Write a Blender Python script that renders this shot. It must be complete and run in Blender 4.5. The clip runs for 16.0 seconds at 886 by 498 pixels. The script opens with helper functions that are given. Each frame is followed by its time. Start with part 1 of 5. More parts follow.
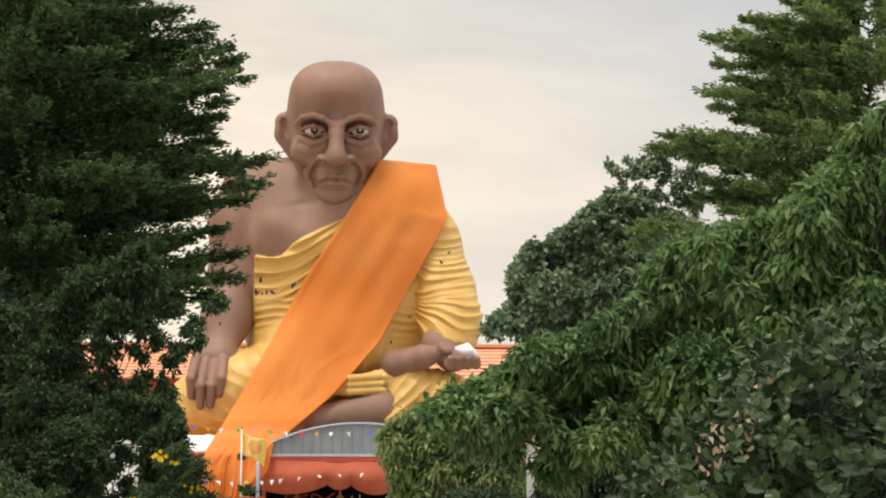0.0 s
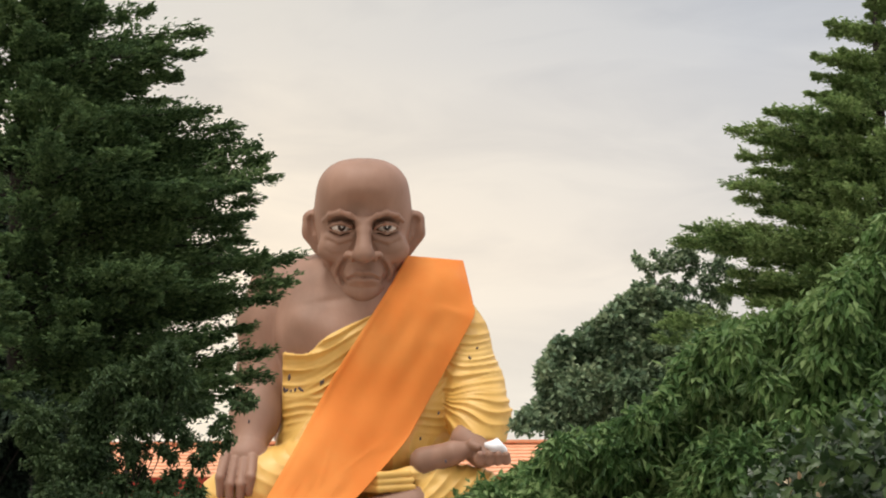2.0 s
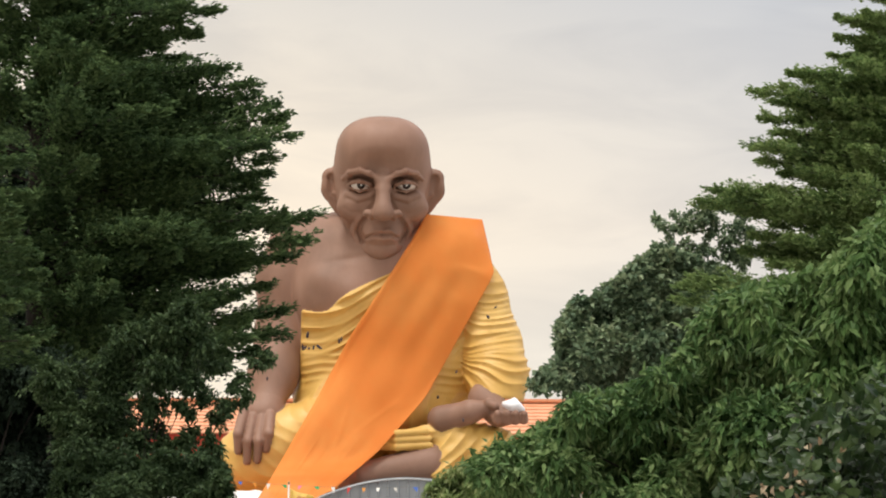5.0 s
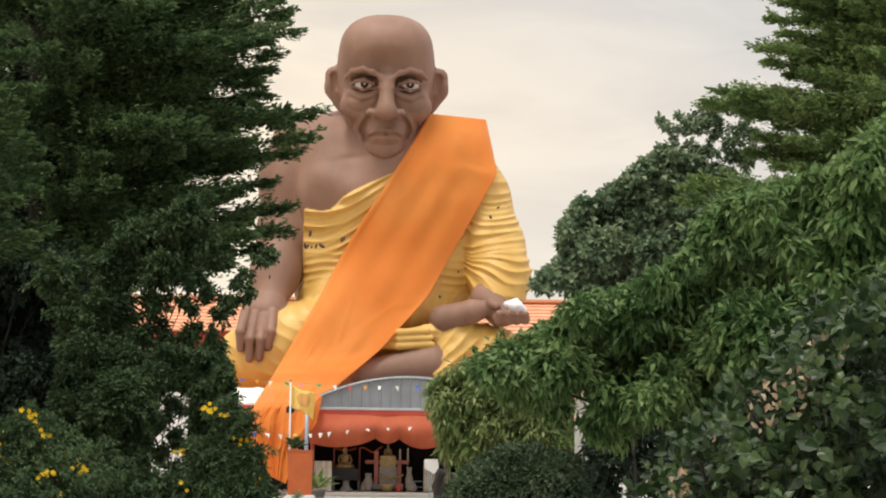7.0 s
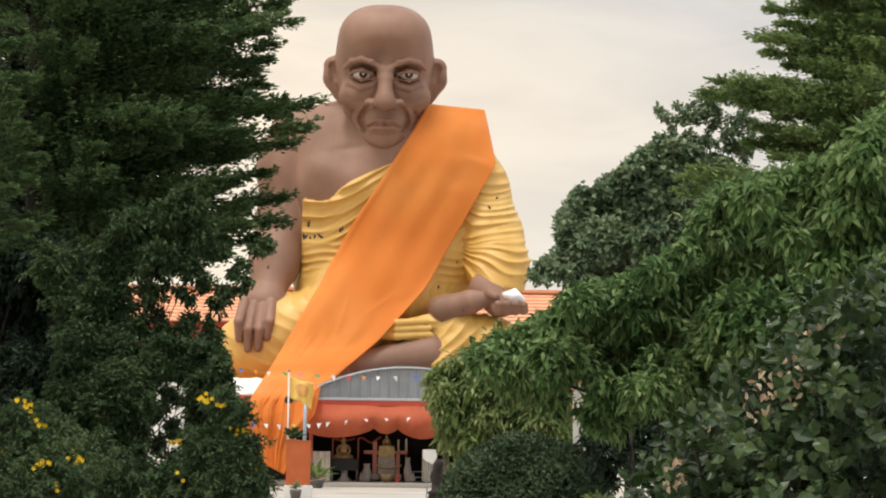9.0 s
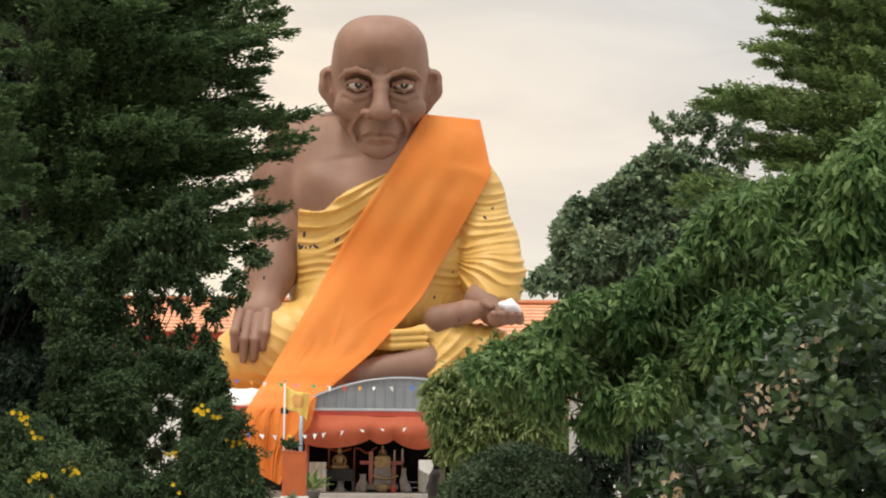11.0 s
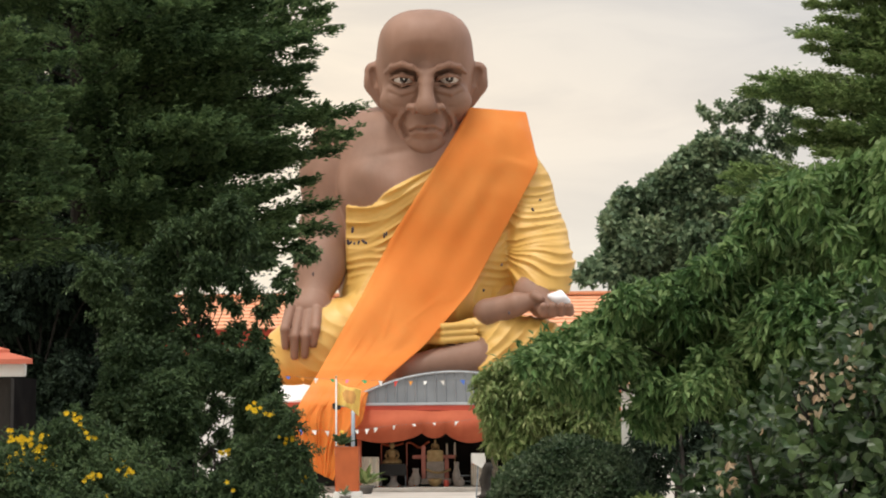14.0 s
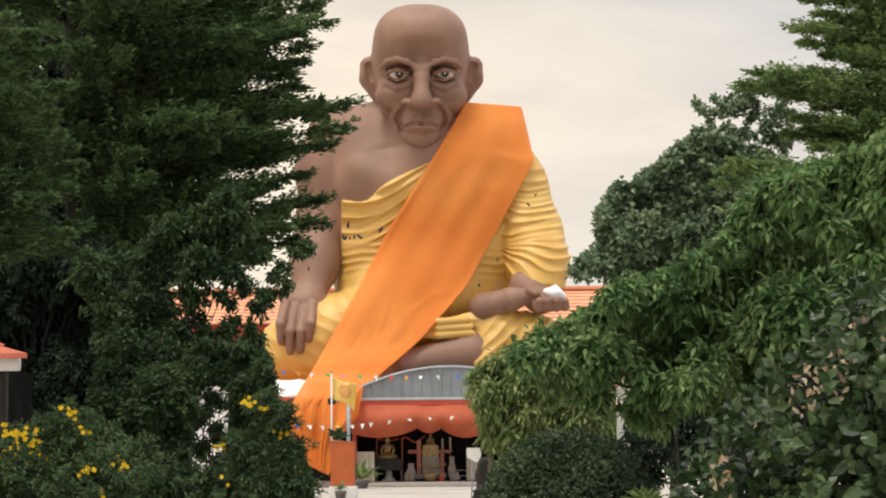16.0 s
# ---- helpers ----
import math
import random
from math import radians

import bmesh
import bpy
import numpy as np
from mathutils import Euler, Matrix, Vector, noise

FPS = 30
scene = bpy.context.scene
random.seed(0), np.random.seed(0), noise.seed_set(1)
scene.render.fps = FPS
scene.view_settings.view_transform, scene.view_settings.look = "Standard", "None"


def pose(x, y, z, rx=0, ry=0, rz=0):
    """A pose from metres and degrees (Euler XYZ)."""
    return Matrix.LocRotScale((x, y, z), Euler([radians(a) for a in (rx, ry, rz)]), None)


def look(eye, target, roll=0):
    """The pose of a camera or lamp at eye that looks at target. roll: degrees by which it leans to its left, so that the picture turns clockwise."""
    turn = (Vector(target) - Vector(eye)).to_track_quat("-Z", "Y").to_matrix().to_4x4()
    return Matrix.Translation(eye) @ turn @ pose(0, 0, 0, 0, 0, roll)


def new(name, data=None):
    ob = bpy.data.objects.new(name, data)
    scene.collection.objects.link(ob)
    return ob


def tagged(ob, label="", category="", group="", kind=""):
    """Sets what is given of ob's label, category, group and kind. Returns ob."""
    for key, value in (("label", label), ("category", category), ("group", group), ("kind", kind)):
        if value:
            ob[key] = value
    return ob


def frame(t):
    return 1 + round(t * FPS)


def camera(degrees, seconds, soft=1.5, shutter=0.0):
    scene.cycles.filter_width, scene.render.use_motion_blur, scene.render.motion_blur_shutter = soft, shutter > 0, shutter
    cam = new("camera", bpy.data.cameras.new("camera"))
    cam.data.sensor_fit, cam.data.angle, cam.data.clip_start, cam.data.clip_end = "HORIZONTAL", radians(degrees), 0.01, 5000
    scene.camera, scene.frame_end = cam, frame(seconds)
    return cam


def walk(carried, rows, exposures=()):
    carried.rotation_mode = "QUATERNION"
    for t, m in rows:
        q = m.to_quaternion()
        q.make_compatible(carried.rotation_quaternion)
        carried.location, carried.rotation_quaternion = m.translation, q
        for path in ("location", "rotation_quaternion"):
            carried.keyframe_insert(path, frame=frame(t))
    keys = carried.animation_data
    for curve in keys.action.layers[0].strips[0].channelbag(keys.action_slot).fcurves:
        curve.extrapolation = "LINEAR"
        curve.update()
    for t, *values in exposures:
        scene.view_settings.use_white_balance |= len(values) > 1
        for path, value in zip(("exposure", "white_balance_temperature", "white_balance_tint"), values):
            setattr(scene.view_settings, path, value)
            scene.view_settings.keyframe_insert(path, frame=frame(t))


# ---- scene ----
# ---- camera and its path: seconds, eye, pan, tilt and roll in degrees ----
LENS = 26.0
PATH = (
    (0, (-0.007, -0.069, 1.588), 2.6361, 7.5841, 0.065),
    (0.5, (-0.003, -0.086, 1.605), 2.2339, 8.6196, -0.107),
    (1, (0.005, -0.091, 1.620), 1.9974, 9.5440, -0.293),
    (1.5, (0.013, -0.083, 1.628), 2.0184, 10.0768, -0.483),
    (2, (0.000, -0.082, 1.595), 1.8023, 10.4338, -0.469),
    (2.5, (-0.002, -0.078, 1.592), 1.4365, 10.6869, -0.205),
    (3, (0.004, -0.059, 1.603), 1.3455, 10.7651, -0.138),
    (3.5, (0.016, -0.054, 1.607), 1.1627, 10.6882, -0.167),
    (3.7, (0.011, -0.052, 1.616), 1.1139, 10.6162, -0.119),
    (5.8, (-0.005, -0.025, 1.605), 1.2553, 7.8630, 0.243),
    (6, (-0.006, -0.022, 1.602), 1.0993, 7.5230, 0.345),
    (6.5, (-0.009, -0.016, 1.595), 0.7794, 6.7913, 0.392),
    (7, (-0.010, -0.014, 1.589), 1.1639, 6.2285, 0.603),
    (7.5, (-0.002, -0.005, 1.588), 1.3749, 5.9670, 0.634),
    (8, (0.005, 0.015, 1.587), 1.1467, 5.8904, 0.736),
    (10.5, (0.014, 0.042, 1.598), 1.3346, 6.0925, 0.462),
    (11, (0.008, 0.046, 1.603), 1.3228, 6.2390, 0.499),
    (11.5, (0.000, 0.063, 1.607), 0.7695, 6.6021, 0.566),
    (12, (-0.002, 0.058, 1.605), 0.6344, 6.5946, 0.430),
    (12.5, (-0.003, 0.073, 1.608), 0.9812, 6.6556, -0.029),
    (13, (-0.001, 0.071, 1.608), 0.6382, 6.4995, -0.339),
    (13.5, (0.005, 0.073, 1.606), 0.3088, 6.3475, -0.393),
    (14, (0.005, 0.068, 1.607), -0.1296, 6.0412, -0.459),
    (14.5, (0.007, 0.082, 1.603), 0.1128, 5.9883, -0.397),
    (15, (0.007, 0.085, 1.605), 0.3185, 6.1217, -0.391),
    (15.5, (0.008, 0.081, 1.602), 0.0608, 6.0359, -0.446),
    (16, (0.013, 0.075, 1.601), 0.0002, 5.8902, -0.473),
)


def sight(eye, pan, tilt, roll):
    p, t = radians(pan), radians(tilt)
    way = Vector((math.sin(p) * math.cos(t), math.cos(p) * math.cos(t), math.sin(t)))
    return look(eye, Vector(eye) + way, roll)


cam = camera(LENS, 16.0, soft=2.0)
walk(cam, [(t, sight(eye, pan, tilt, roll)) for t, eye, pan, tilt, roll in PATH], [(0.0, 0.0), (16.0, 0.0)])

# ---- world and sun: bright overcast evening, warm low in front ----
world = bpy.data.worlds.new("sky")
scene.world = world
world.use_nodes = True
wn, wl = world.node_tree.nodes, world.node_tree.links
wn.clear()


def wnode(kind, **values):
    n = wn.new(kind)
    for key, value in values.items():
        n.inputs[key].default_value = value
    return n


w_out, w_bg = wn.new("ShaderNodeOutputWorld"), wn.new("ShaderNodeBackground")
w_sky = wn.new("ShaderNodeTexSky")
w_sky.sky_type, w_sky.sun_disc, w_sky.sun_elevation, w_sky.sun_rotation = "NISHITA", False, radians(71), radians(209)
w_co, w_sep = wn.new("ShaderNodeTexCoord"), wn.new("ShaderNodeSeparateXYZ")
wl.new(w_co.outputs["Generated"], w_sep.inputs[0])
w_map = wn.new("ShaderNodeMapping")
w_map.inputs["Scale"].default_value = (5.0, 5.0, 17.0)
w_map.inputs["Rotation"].default_value = (0.0, radians(-14), 0.0)
wl.new(w_co.outputs["Generated"], w_map.inputs[0])
w_noise = wnode("ShaderNodeTexNoise", Scale=1.6, Detail=6.0, Roughness=0.52, Distortion=0.6)
wl.new(w_map.outputs[0], w_noise.inputs["Vector"])
# height in the sky: cream near the horizon, grey cloud above, bright overhead
w_high = wn.new("ShaderNodeValToRGB")
wl.new(w_sep.outputs["Z"], w_high.inputs[0])
ramp = w_high.color_ramp.elements
ramp[0].position, ramp[0].color = 0.0, (0.92, 0.85, 0.74, 1)
ramp[1].position, ramp[1].color = 1.0, (1.7, 1.65, 1.6, 1)
for place, colour in ((0.1, (0.95, 0.875, 0.755, 1)), (0.17, (0.99, 0.885, 0.745, 1)), (0.22, (0.9, 0.83, 0.73, 1)), (0.28, (0.74, 0.72, 0.69, 1)), (0.33, (0.68, 0.68, 0.67, 1)), (0.5, (1.3, 1.26, 1.22, 1))):
    e = ramp.new(place)
    e.color = colour
w_cloud = wn.new("ShaderNodeValToRGB")
wl.new(w_noise.outputs["Fac"], w_cloud.inputs[0])
c0, c1 = w_cloud.color_ramp.elements
c0.position, c0.color, c1.position, c1.color = 0.34, (0.925, 0.925, 0.935, 1), 0.6, (1.055, 1.045, 1.03, 1)
w_mul = wn.new("ShaderNodeMix")
w_mul.data_type, w_mul.blend_type = "RGBA", "MULTIPLY"
w_mul.inputs[0].default_value = 1.0
wl.new(w_high.outputs[0], w_mul.inputs[6])
wl.new(w_cloud.outputs[0], w_mul.inputs[7])
w_dim = wn.new("ShaderNodeMix")
w_dim.data_type, w_dim.blend_type = "RGBA", "MULTIPLY"
w_dim.inputs[0].default_value = 1.0
w_dim.inputs[7].default_value = (0.06, 0.06, 0.06, 1)
wl.new(w_sky.outputs[0], w_dim.inputs[6])
w_mix = wn.new("ShaderNodeMix")
w_mix.data_type = "RGBA"
w_mix.inputs[0].default_value = 0.94
wl.new(w_dim.outputs[2], w_mix.inputs[6])
w_side = wn.new("ShaderNodeValToRGB")
w_shift = wn.new("ShaderNodeMath")
w_shift.operation = "ADD"
w_shift.inputs[1].default_value = 0.5
wl.new(w_sep.outputs["X"], w_shift.inputs[0])
wl.new(w_shift.outputs[0], w_side.inputs[0])
s0, s1 = w_side.color_ramp.elements
s0.position, s0.color, s1.position, s1.color = 0.44, (1.09, 1.05, 0.99, 1), 0.69, (0.86, 0.9, 0.975, 1)
w_warm = wn.new("ShaderNodeMix")
w_warm.data_type, w_warm.blend_type = "RGBA", "MULTIPLY"
w_warm.inputs[0].default_value = 1.0
wl.new(w_mul.outputs[2], w_warm.inputs[6])
wl.new(w_side.outputs[0], w_warm.inputs[7])
wl.new(w_warm.outputs[2], w_mix.inputs[7])
wl.new(w_mix.outputs[2], w_bg.inputs["Color"])
w_bg.inputs["Strength"].default_value = 1.0
wl.new(w_bg.outputs[0], w_out.inputs[0])

sun = new("sun", bpy.data.lights.new("sun", "SUN"))
sun.data.energy, sun.data.angle, sun.data.color = 2.2, radians(16), (1.0, 0.94, 0.86)
sun.matrix_world = look((-12, -22, 75), (0, 0, 0))


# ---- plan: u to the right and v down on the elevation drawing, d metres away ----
_t, EYE, _pan, _tilt, _roll = PATH[-1]
_m = sight(EYE, _pan, _tilt, _roll).to_3x3()
FOCAL = 784 / math.tan(radians(LENS / 2))
RIGHT, UP, AHEAD = (np.array(_m.col[0]), np.array(_m.col[1]), -np.array(_m.col[2]))


def spot(u, v, d):
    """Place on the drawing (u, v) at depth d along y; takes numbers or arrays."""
    u, v, d = np.broadcast_arrays(*(np.asarray(a, float) for a in (u, v, d)))
    way = AHEAD + ((u - 784) / FOCAL)[..., None] * RIGHT - ((v - 441) / FOCAL)[..., None] * UP
    return np.array(EYE) + way * (d / way[..., 1])[..., None]


def pt(u, v, d):
    return Vector(spot(u, v, d))


# ---- materials ----
def material(name, colours, rough=0.7, scale=4.0, detail=5.0, bump=0.15, bump_scale=None, island=0.0, metal=0.0, spread=(0.3, 0.7), through_light=0.0, stretch=None, specular=0.5):
    """Noise-driven colour between the given colours, second finer noise for relief; island: shift by piece."""
    m = bpy.data.materials.new(name)
    m.use_nodes = True
    n, l = m.node_tree.nodes, m.node_tree.links
    n.clear()
    out, b = n.new("ShaderNodeOutputMaterial"), n.new("ShaderNodeBsdfPrincipled")
    co = n.new("ShaderNodeTexCoord")
    source = co.outputs["Object"]
    if stretch:
        mp = n.new("ShaderNodeMapping")
        mp.inputs["Scale"].default_value = stretch
        l.new(source, mp.inputs[0])
        source = mp.outputs[0]
    a = n.new("ShaderNodeTexNoise")
    a.inputs["Scale"].default_value, a.inputs["Detail"].default_value = scale, detail
    l.new(source, a.inputs["Vector"])
    ramp = n.new("ShaderNodeValToRGB")
    els = ramp.color_ramp.elements
    for k, c in enumerate(colours):
        place = spread[0] + (spread[1] - spread[0]) * k / max(1, len(colours) - 1)
        e = els[k] if k < 2 else els.new(place)
        e.position, e.color = place, (*c, 1)
    value = a.outputs["Fac"]
    if island:
        g = n.new("ShaderNodeNewGeometry")
        mx = n.new("ShaderNodeMix")
        mx.inputs[0].default_value = island
        l.new(value, mx.inputs[2])
        l.new(g.outputs["Random Per Island"], mx.inputs[3])
        value = mx.outputs[0]
    l.new(value, ramp.inputs[0])
    l.new(ramp.outputs[0], b.inputs["Base Color"])
    b.inputs["Roughness"].default_value, b.inputs["Metallic"].default_value = rough, metal
    b.inputs["Specular IOR Level"].default_value = specular
    if bump:
        f = n.new("ShaderNodeTexNoise")
        f.inputs["Scale"].default_value, f.inputs["Detail"].default_value = bump_scale or scale * 6, 4
        l.new(source, f.inputs["Vector"])
        bm_ = n.new("ShaderNodeBump")
        bm_.inputs["Strength"].default_value, bm_.inputs["Distance"].default_value = bump, 0.05
        l.new(f.outputs["Fac"], bm_.inputs["Height"])
        l.new(bm_.outputs[0], b.inputs["Normal"])
    shader = b.outputs[0]
    if through_light:
        tr = n.new("ShaderNodeBsdfTranslucent")
        l.new(ramp.outputs[0], tr.inputs["Color"])
        ms = n.new("ShaderNodeMixShader")
        ms.inputs[0].default_value = through_light
        l.new(shader, ms.inputs[1])
        l.new(tr.outputs[0], ms.inputs[2])
        shader = ms.outputs[0]
    l.new(shader, out.inputs[0])
    return m


M = {
    "skin": material("painted_plaster_skin", ((0.2, 0.107, 0.069), (0.242, 0.131, 0.087), (0.285, 0.161, 0.112)), 0.62, 0.5, 8, 0.16, 7.0, stretch=(1.0, 1.0, 0.4), spread=(0.36, 0.64)),
    "robe": material("painted_robe_yellow", ((0.52, 0.3, 0.06), (0.62, 0.375, 0.092), (0.7, 0.455, 0.14)), 0.5, 0.5, 6, 0.12, 5.0),
    "eye_white": material("painted_eye_white", ((0.46, 0.42, 0.38), (0.56, 0.52, 0.47)), 0.35, 2.0, bump=0),
    "iris": material("painted_iris", ((0.02, 0.013, 0.01), (0.04, 0.025, 0.018)), 0.25, 3.0, bump=0),
    "pupil": material("painted_pupil", ((0.006, 0.005, 0.005), (0.012, 0.01, 0.01)), 0.2, 3.0, bump=0),
    "bowl": material("white_glazed", ((0.78, 0.8, 0.84), (0.86, 0.87, 0.9)), 0.3, 2.0, bump=0.03),
    "cement": material("pale_cement", ((0.3, 0.275, 0.24), (0.39, 0.36, 0.32), (0.44, 0.41, 0.37)), 0.85, 0.35, 7, 0.2, 9.0),
    "white": material("white_paint", ((0.68, 0.66, 0.62), (0.8, 0.79, 0.76)), 0.6, 1.5, 6, 0.06),
    "red": material("red_fascia", ((0.42, 0.05, 0.03), (0.52, 0.08, 0.045)), 0.55, 1.0, 5, 0.05),
    "curtain": material("orange_red_valance", ((0.42, 0.085, 0.035), (0.53, 0.125, 0.055)), 0.8, 1.4, 5, 0.12, 14, through_light=0.15),
    "zinc": material("grey_zinc_sheet", ((0.2, 0.22, 0.24), (0.27, 0.29, 0.31)), 0.5, 0.9, 6, 0.04, metal=0.2),
    # near-black, dull: shade under the hut's eaves put into the wall colour
    "shade": material("under_eave_shade", ((0.008, 0.007, 0.007), (0.02, 0.018, 0.017)), 0.95, 3.0, 5, 0.1, specular=0.05),
    # near-black colour stands in for the shade under the roofs
    "dark": material("interior_shade_fill", ((0.012, 0.011, 0.011), (0.03, 0.027, 0.025)), 0.9, 1.0),
    "bark": material("grey_brown_bark", ((0.018, 0.015, 0.012), (0.042, 0.034, 0.027)), 0.9, 5.0, 8, 0.6, 20, stretch=(1, 1, 0.25)),
    "gold": material("gilded", ((0.3, 0.2, 0.08), (0.48, 0.35, 0.17)), 0.45, 6.0, 5, 0.2, metal=0.35),
    "red_tile": material("red_roof_tile", ((0.4, 0.09, 0.05), (0.5, 0.14, 0.08)), 0.6, 2.0, 6, 0.2, 12),
    "tile": material("orange_roof_tile", ((0.62, 0.27, 0.14), (0.7, 0.34, 0.19)), 0.6, 1.2, 6, 0.2, 8),
}


def leafy(name, colours, gloss=0.5, through_light=0.3, specular=0.22):
    return material(name, colours, gloss, 1.0, 4, 0.0, island=0.36, spread=(0.3, 0.7), through_light=through_light, specular=specular)


M["leaf_layer"] = leafy("layered_tree_leaf", ((0.042, 0.076, 0.034), (0.082, 0.138, 0.056), (0.155, 0.228, 0.09)), 0.65, specular=0.12)
M["leaf_layer_b"] = leafy("layered_tree_leaf_light", ((0.11, 0.18, 0.07), (0.19, 0.28, 0.1), (0.3, 0.39, 0.16)), 0.65, specular=0.12)
M["leaf_small"] = leafy("small_leaf", ((0.03, 0.055, 0.024), (0.056, 0.095, 0.04), (0.1, 0.15, 0.064)), 0.5, specular=0.15)
M["leaf_round"] = leafy("round_leaf", ((0.088, 0.145, 0.085), (0.175, 0.25, 0.145), (0.34, 0.41, 0.25)), 0.42)
M["leaf_droop"] = leafy("drooping_leaf", ((0.042, 0.092, 0.03), (0.105, 0.19, 0.064), (0.26, 0.36, 0.15)), 0.42, 0.35, 0.15)
M["leaf_hang"] = leafy("bright_hanging_leaf", ((0.05, 0.104, 0.032), (0.1, 0.18, 0.056), (0.21, 0.3, 0.12)), 0.42, 0.35, 0.15)
M["leaf_mango"] = leafy("olive_leaf", ((0.1, 0.16, 0.05), (0.185, 0.25, 0.088), (0.35, 0.385, 0.18)), 0.45, 0.3, 0.15)
M["leaf_bush"] = leafy("dark_bush_leaf", ((0.024, 0.048, 0.022), (0.05, 0.084, 0.04), (0.115, 0.155, 0.085)), 0.4)
M["leaf_hedge"] = leafy("hedge_leaf", ((0.01, 0.025, 0.008), (0.025, 0.052, 0.016), (0.075, 0.12, 0.042)), 0.36, 0.22, 0.3)
M["leaf_dry"] = leafy("dry_leaf", ((0.22, 0.15, 0.09), (0.38, 0.28, 0.18), (0.55, 0.46, 0.33)), 0.75)
# green darkened to stand in for the shade under the canopy
M["leaf_shade"] = leafy("shade_dark_green_leaf", ((0.014, 0.024, 0.016), (0.026, 0.043, 0.027), (0.045, 0.07, 0.042)), 0.6, 0.12, 0.1)
M["petal"] = leafy("yellow_petal", ((0.632, 0.421, 0.017), (0.816, 0.582, 0.025), (0.898, 0.682, 0.060)), 0.6)


# ---- helpers for building ----
def place_mesh(name, verts, faces, mats, parent=None, label="", smooth=False, ids=None):
    me = bpy.data.meshes.new(name)
    verts, faces = np.asarray(verts, np.float32), np.asarray(faces, np.int32)
    n, k = faces.shape
    me.vertices.add(len(verts))
    me.vertices.foreach_set("co", verts.ravel())
    me.loops.add(n * k)
    me.loops.foreach_set("vertex_index", faces.ravel())
    me.polygons.add(n)
    me.polygons.foreach_set("loop_start", np.arange(n, dtype=np.int32) * k)
    for m in mats if isinstance(mats, (list, tuple)) else [mats]:
        me.materials.append(m)
    if ids is not None:
        me.polygons.foreach_set("material_index", np.asarray(ids, np.int32))
    me.update(calc_edges=True)
    me.polygons.foreach_set("use_smooth", np.full(n, smooth))
    ob = new(name, me)
    if parent:
        ob.parent = parent
    if label:
        tagged(ob, label)
    return ob


def part(name, bm, mat, parent=None, label="", smooth=False):
    me = bpy.data.meshes.new(name)
    bm.to_mesh(me)
    bm.free()
    me.materials.append(mat)
    if smooth:
        for p in me.polygons:
            p.use_smooth = True
    ob = new(name, me)
    if parent:
        ob.parent = parent
    if label:
        tagged(ob, label)
    return ob


def thing(name, label, category, group="", kind=""):
    return tagged(new(name), label, category, group, kind)


def box(x0, x1, y0, y1, z0, z1, bevel=0.0, bm=None):
    bm = bm or bmesh.new()
    r = bmesh.ops.create_cube(bm, size=1.0, matrix=Matrix.Translation(((x0 + x1) / 2, (y0 + y1) / 2, (z0 + z1) / 2)) @ Matrix.Diagonal((abs(x1 - x0), abs(y1 - y0), abs(z1 - z0), 1)))
    if bevel:
        edges = list({e for v in r["verts"] for e in v.link_edges})
        bmesh.ops.bevel(bm, geom=edges, offset=bevel, segments=2, affect="EDGES")
    return bm


def tube(points, radii, sides=8, bm=None, cap=True):
    """A tapered tube through points."""
    bm = bm or bmesh.new()
    points = [Vector([float(x) for x in p]) for p in points]
    rings = []
    for k, p in enumerate(points):
        way = (points[min(k + 1, len(points) - 1)] - points[max(k - 1, 0)]).normalized()
        side = way.cross(Vector((0.31, 0.95, 0.05))).normalized()
        up = way.cross(side)
        r = float(radii[k] if isinstance(radii, (list, tuple)) else radii)
        rings.append([bm.verts.new(p + r * (math.cos(a) * side + math.sin(a) * up)) for a in (2 * math.pi * j / sides for j in range(sides))])
    for a, b in zip(rings, rings[1:]):
        for j in range(sides):
            bm.faces.new((a[j], a[(j + 1) % sides], b[(j + 1) % sides], b[j]))
    if cap:
        bm.faces.new(rings[0][::-1])
        bm.faces.new(rings[-1])
    return bm


def lathe(profile, sides=20, bm=None, at=(0, 0, 0)):
    """Turned shape from (radius, height) pairs."""
    bm = bm or bmesh.new()
    rings = [[bm.verts.new((at[0] + r * math.cos(2 * math.pi * j / sides), at[1] + r * math.sin(2 * math.pi * j / sides), at[2] + z)) for j in range(sides)] for r, z in profile]
    for a, b in zip(rings, rings[1:]):
        for j in range(sides):
            bm.faces.new((a[j], a[(j + 1) % sides], b[(j + 1) % sides], b[j]))
    bm.faces.new(rings[0][::-1])
    bm.faces.new(rings[-1])
    return bm


def unit(a):
    return a / np.maximum(np.linalg.norm(a, axis=-1, keepdims=True), 1e-9)


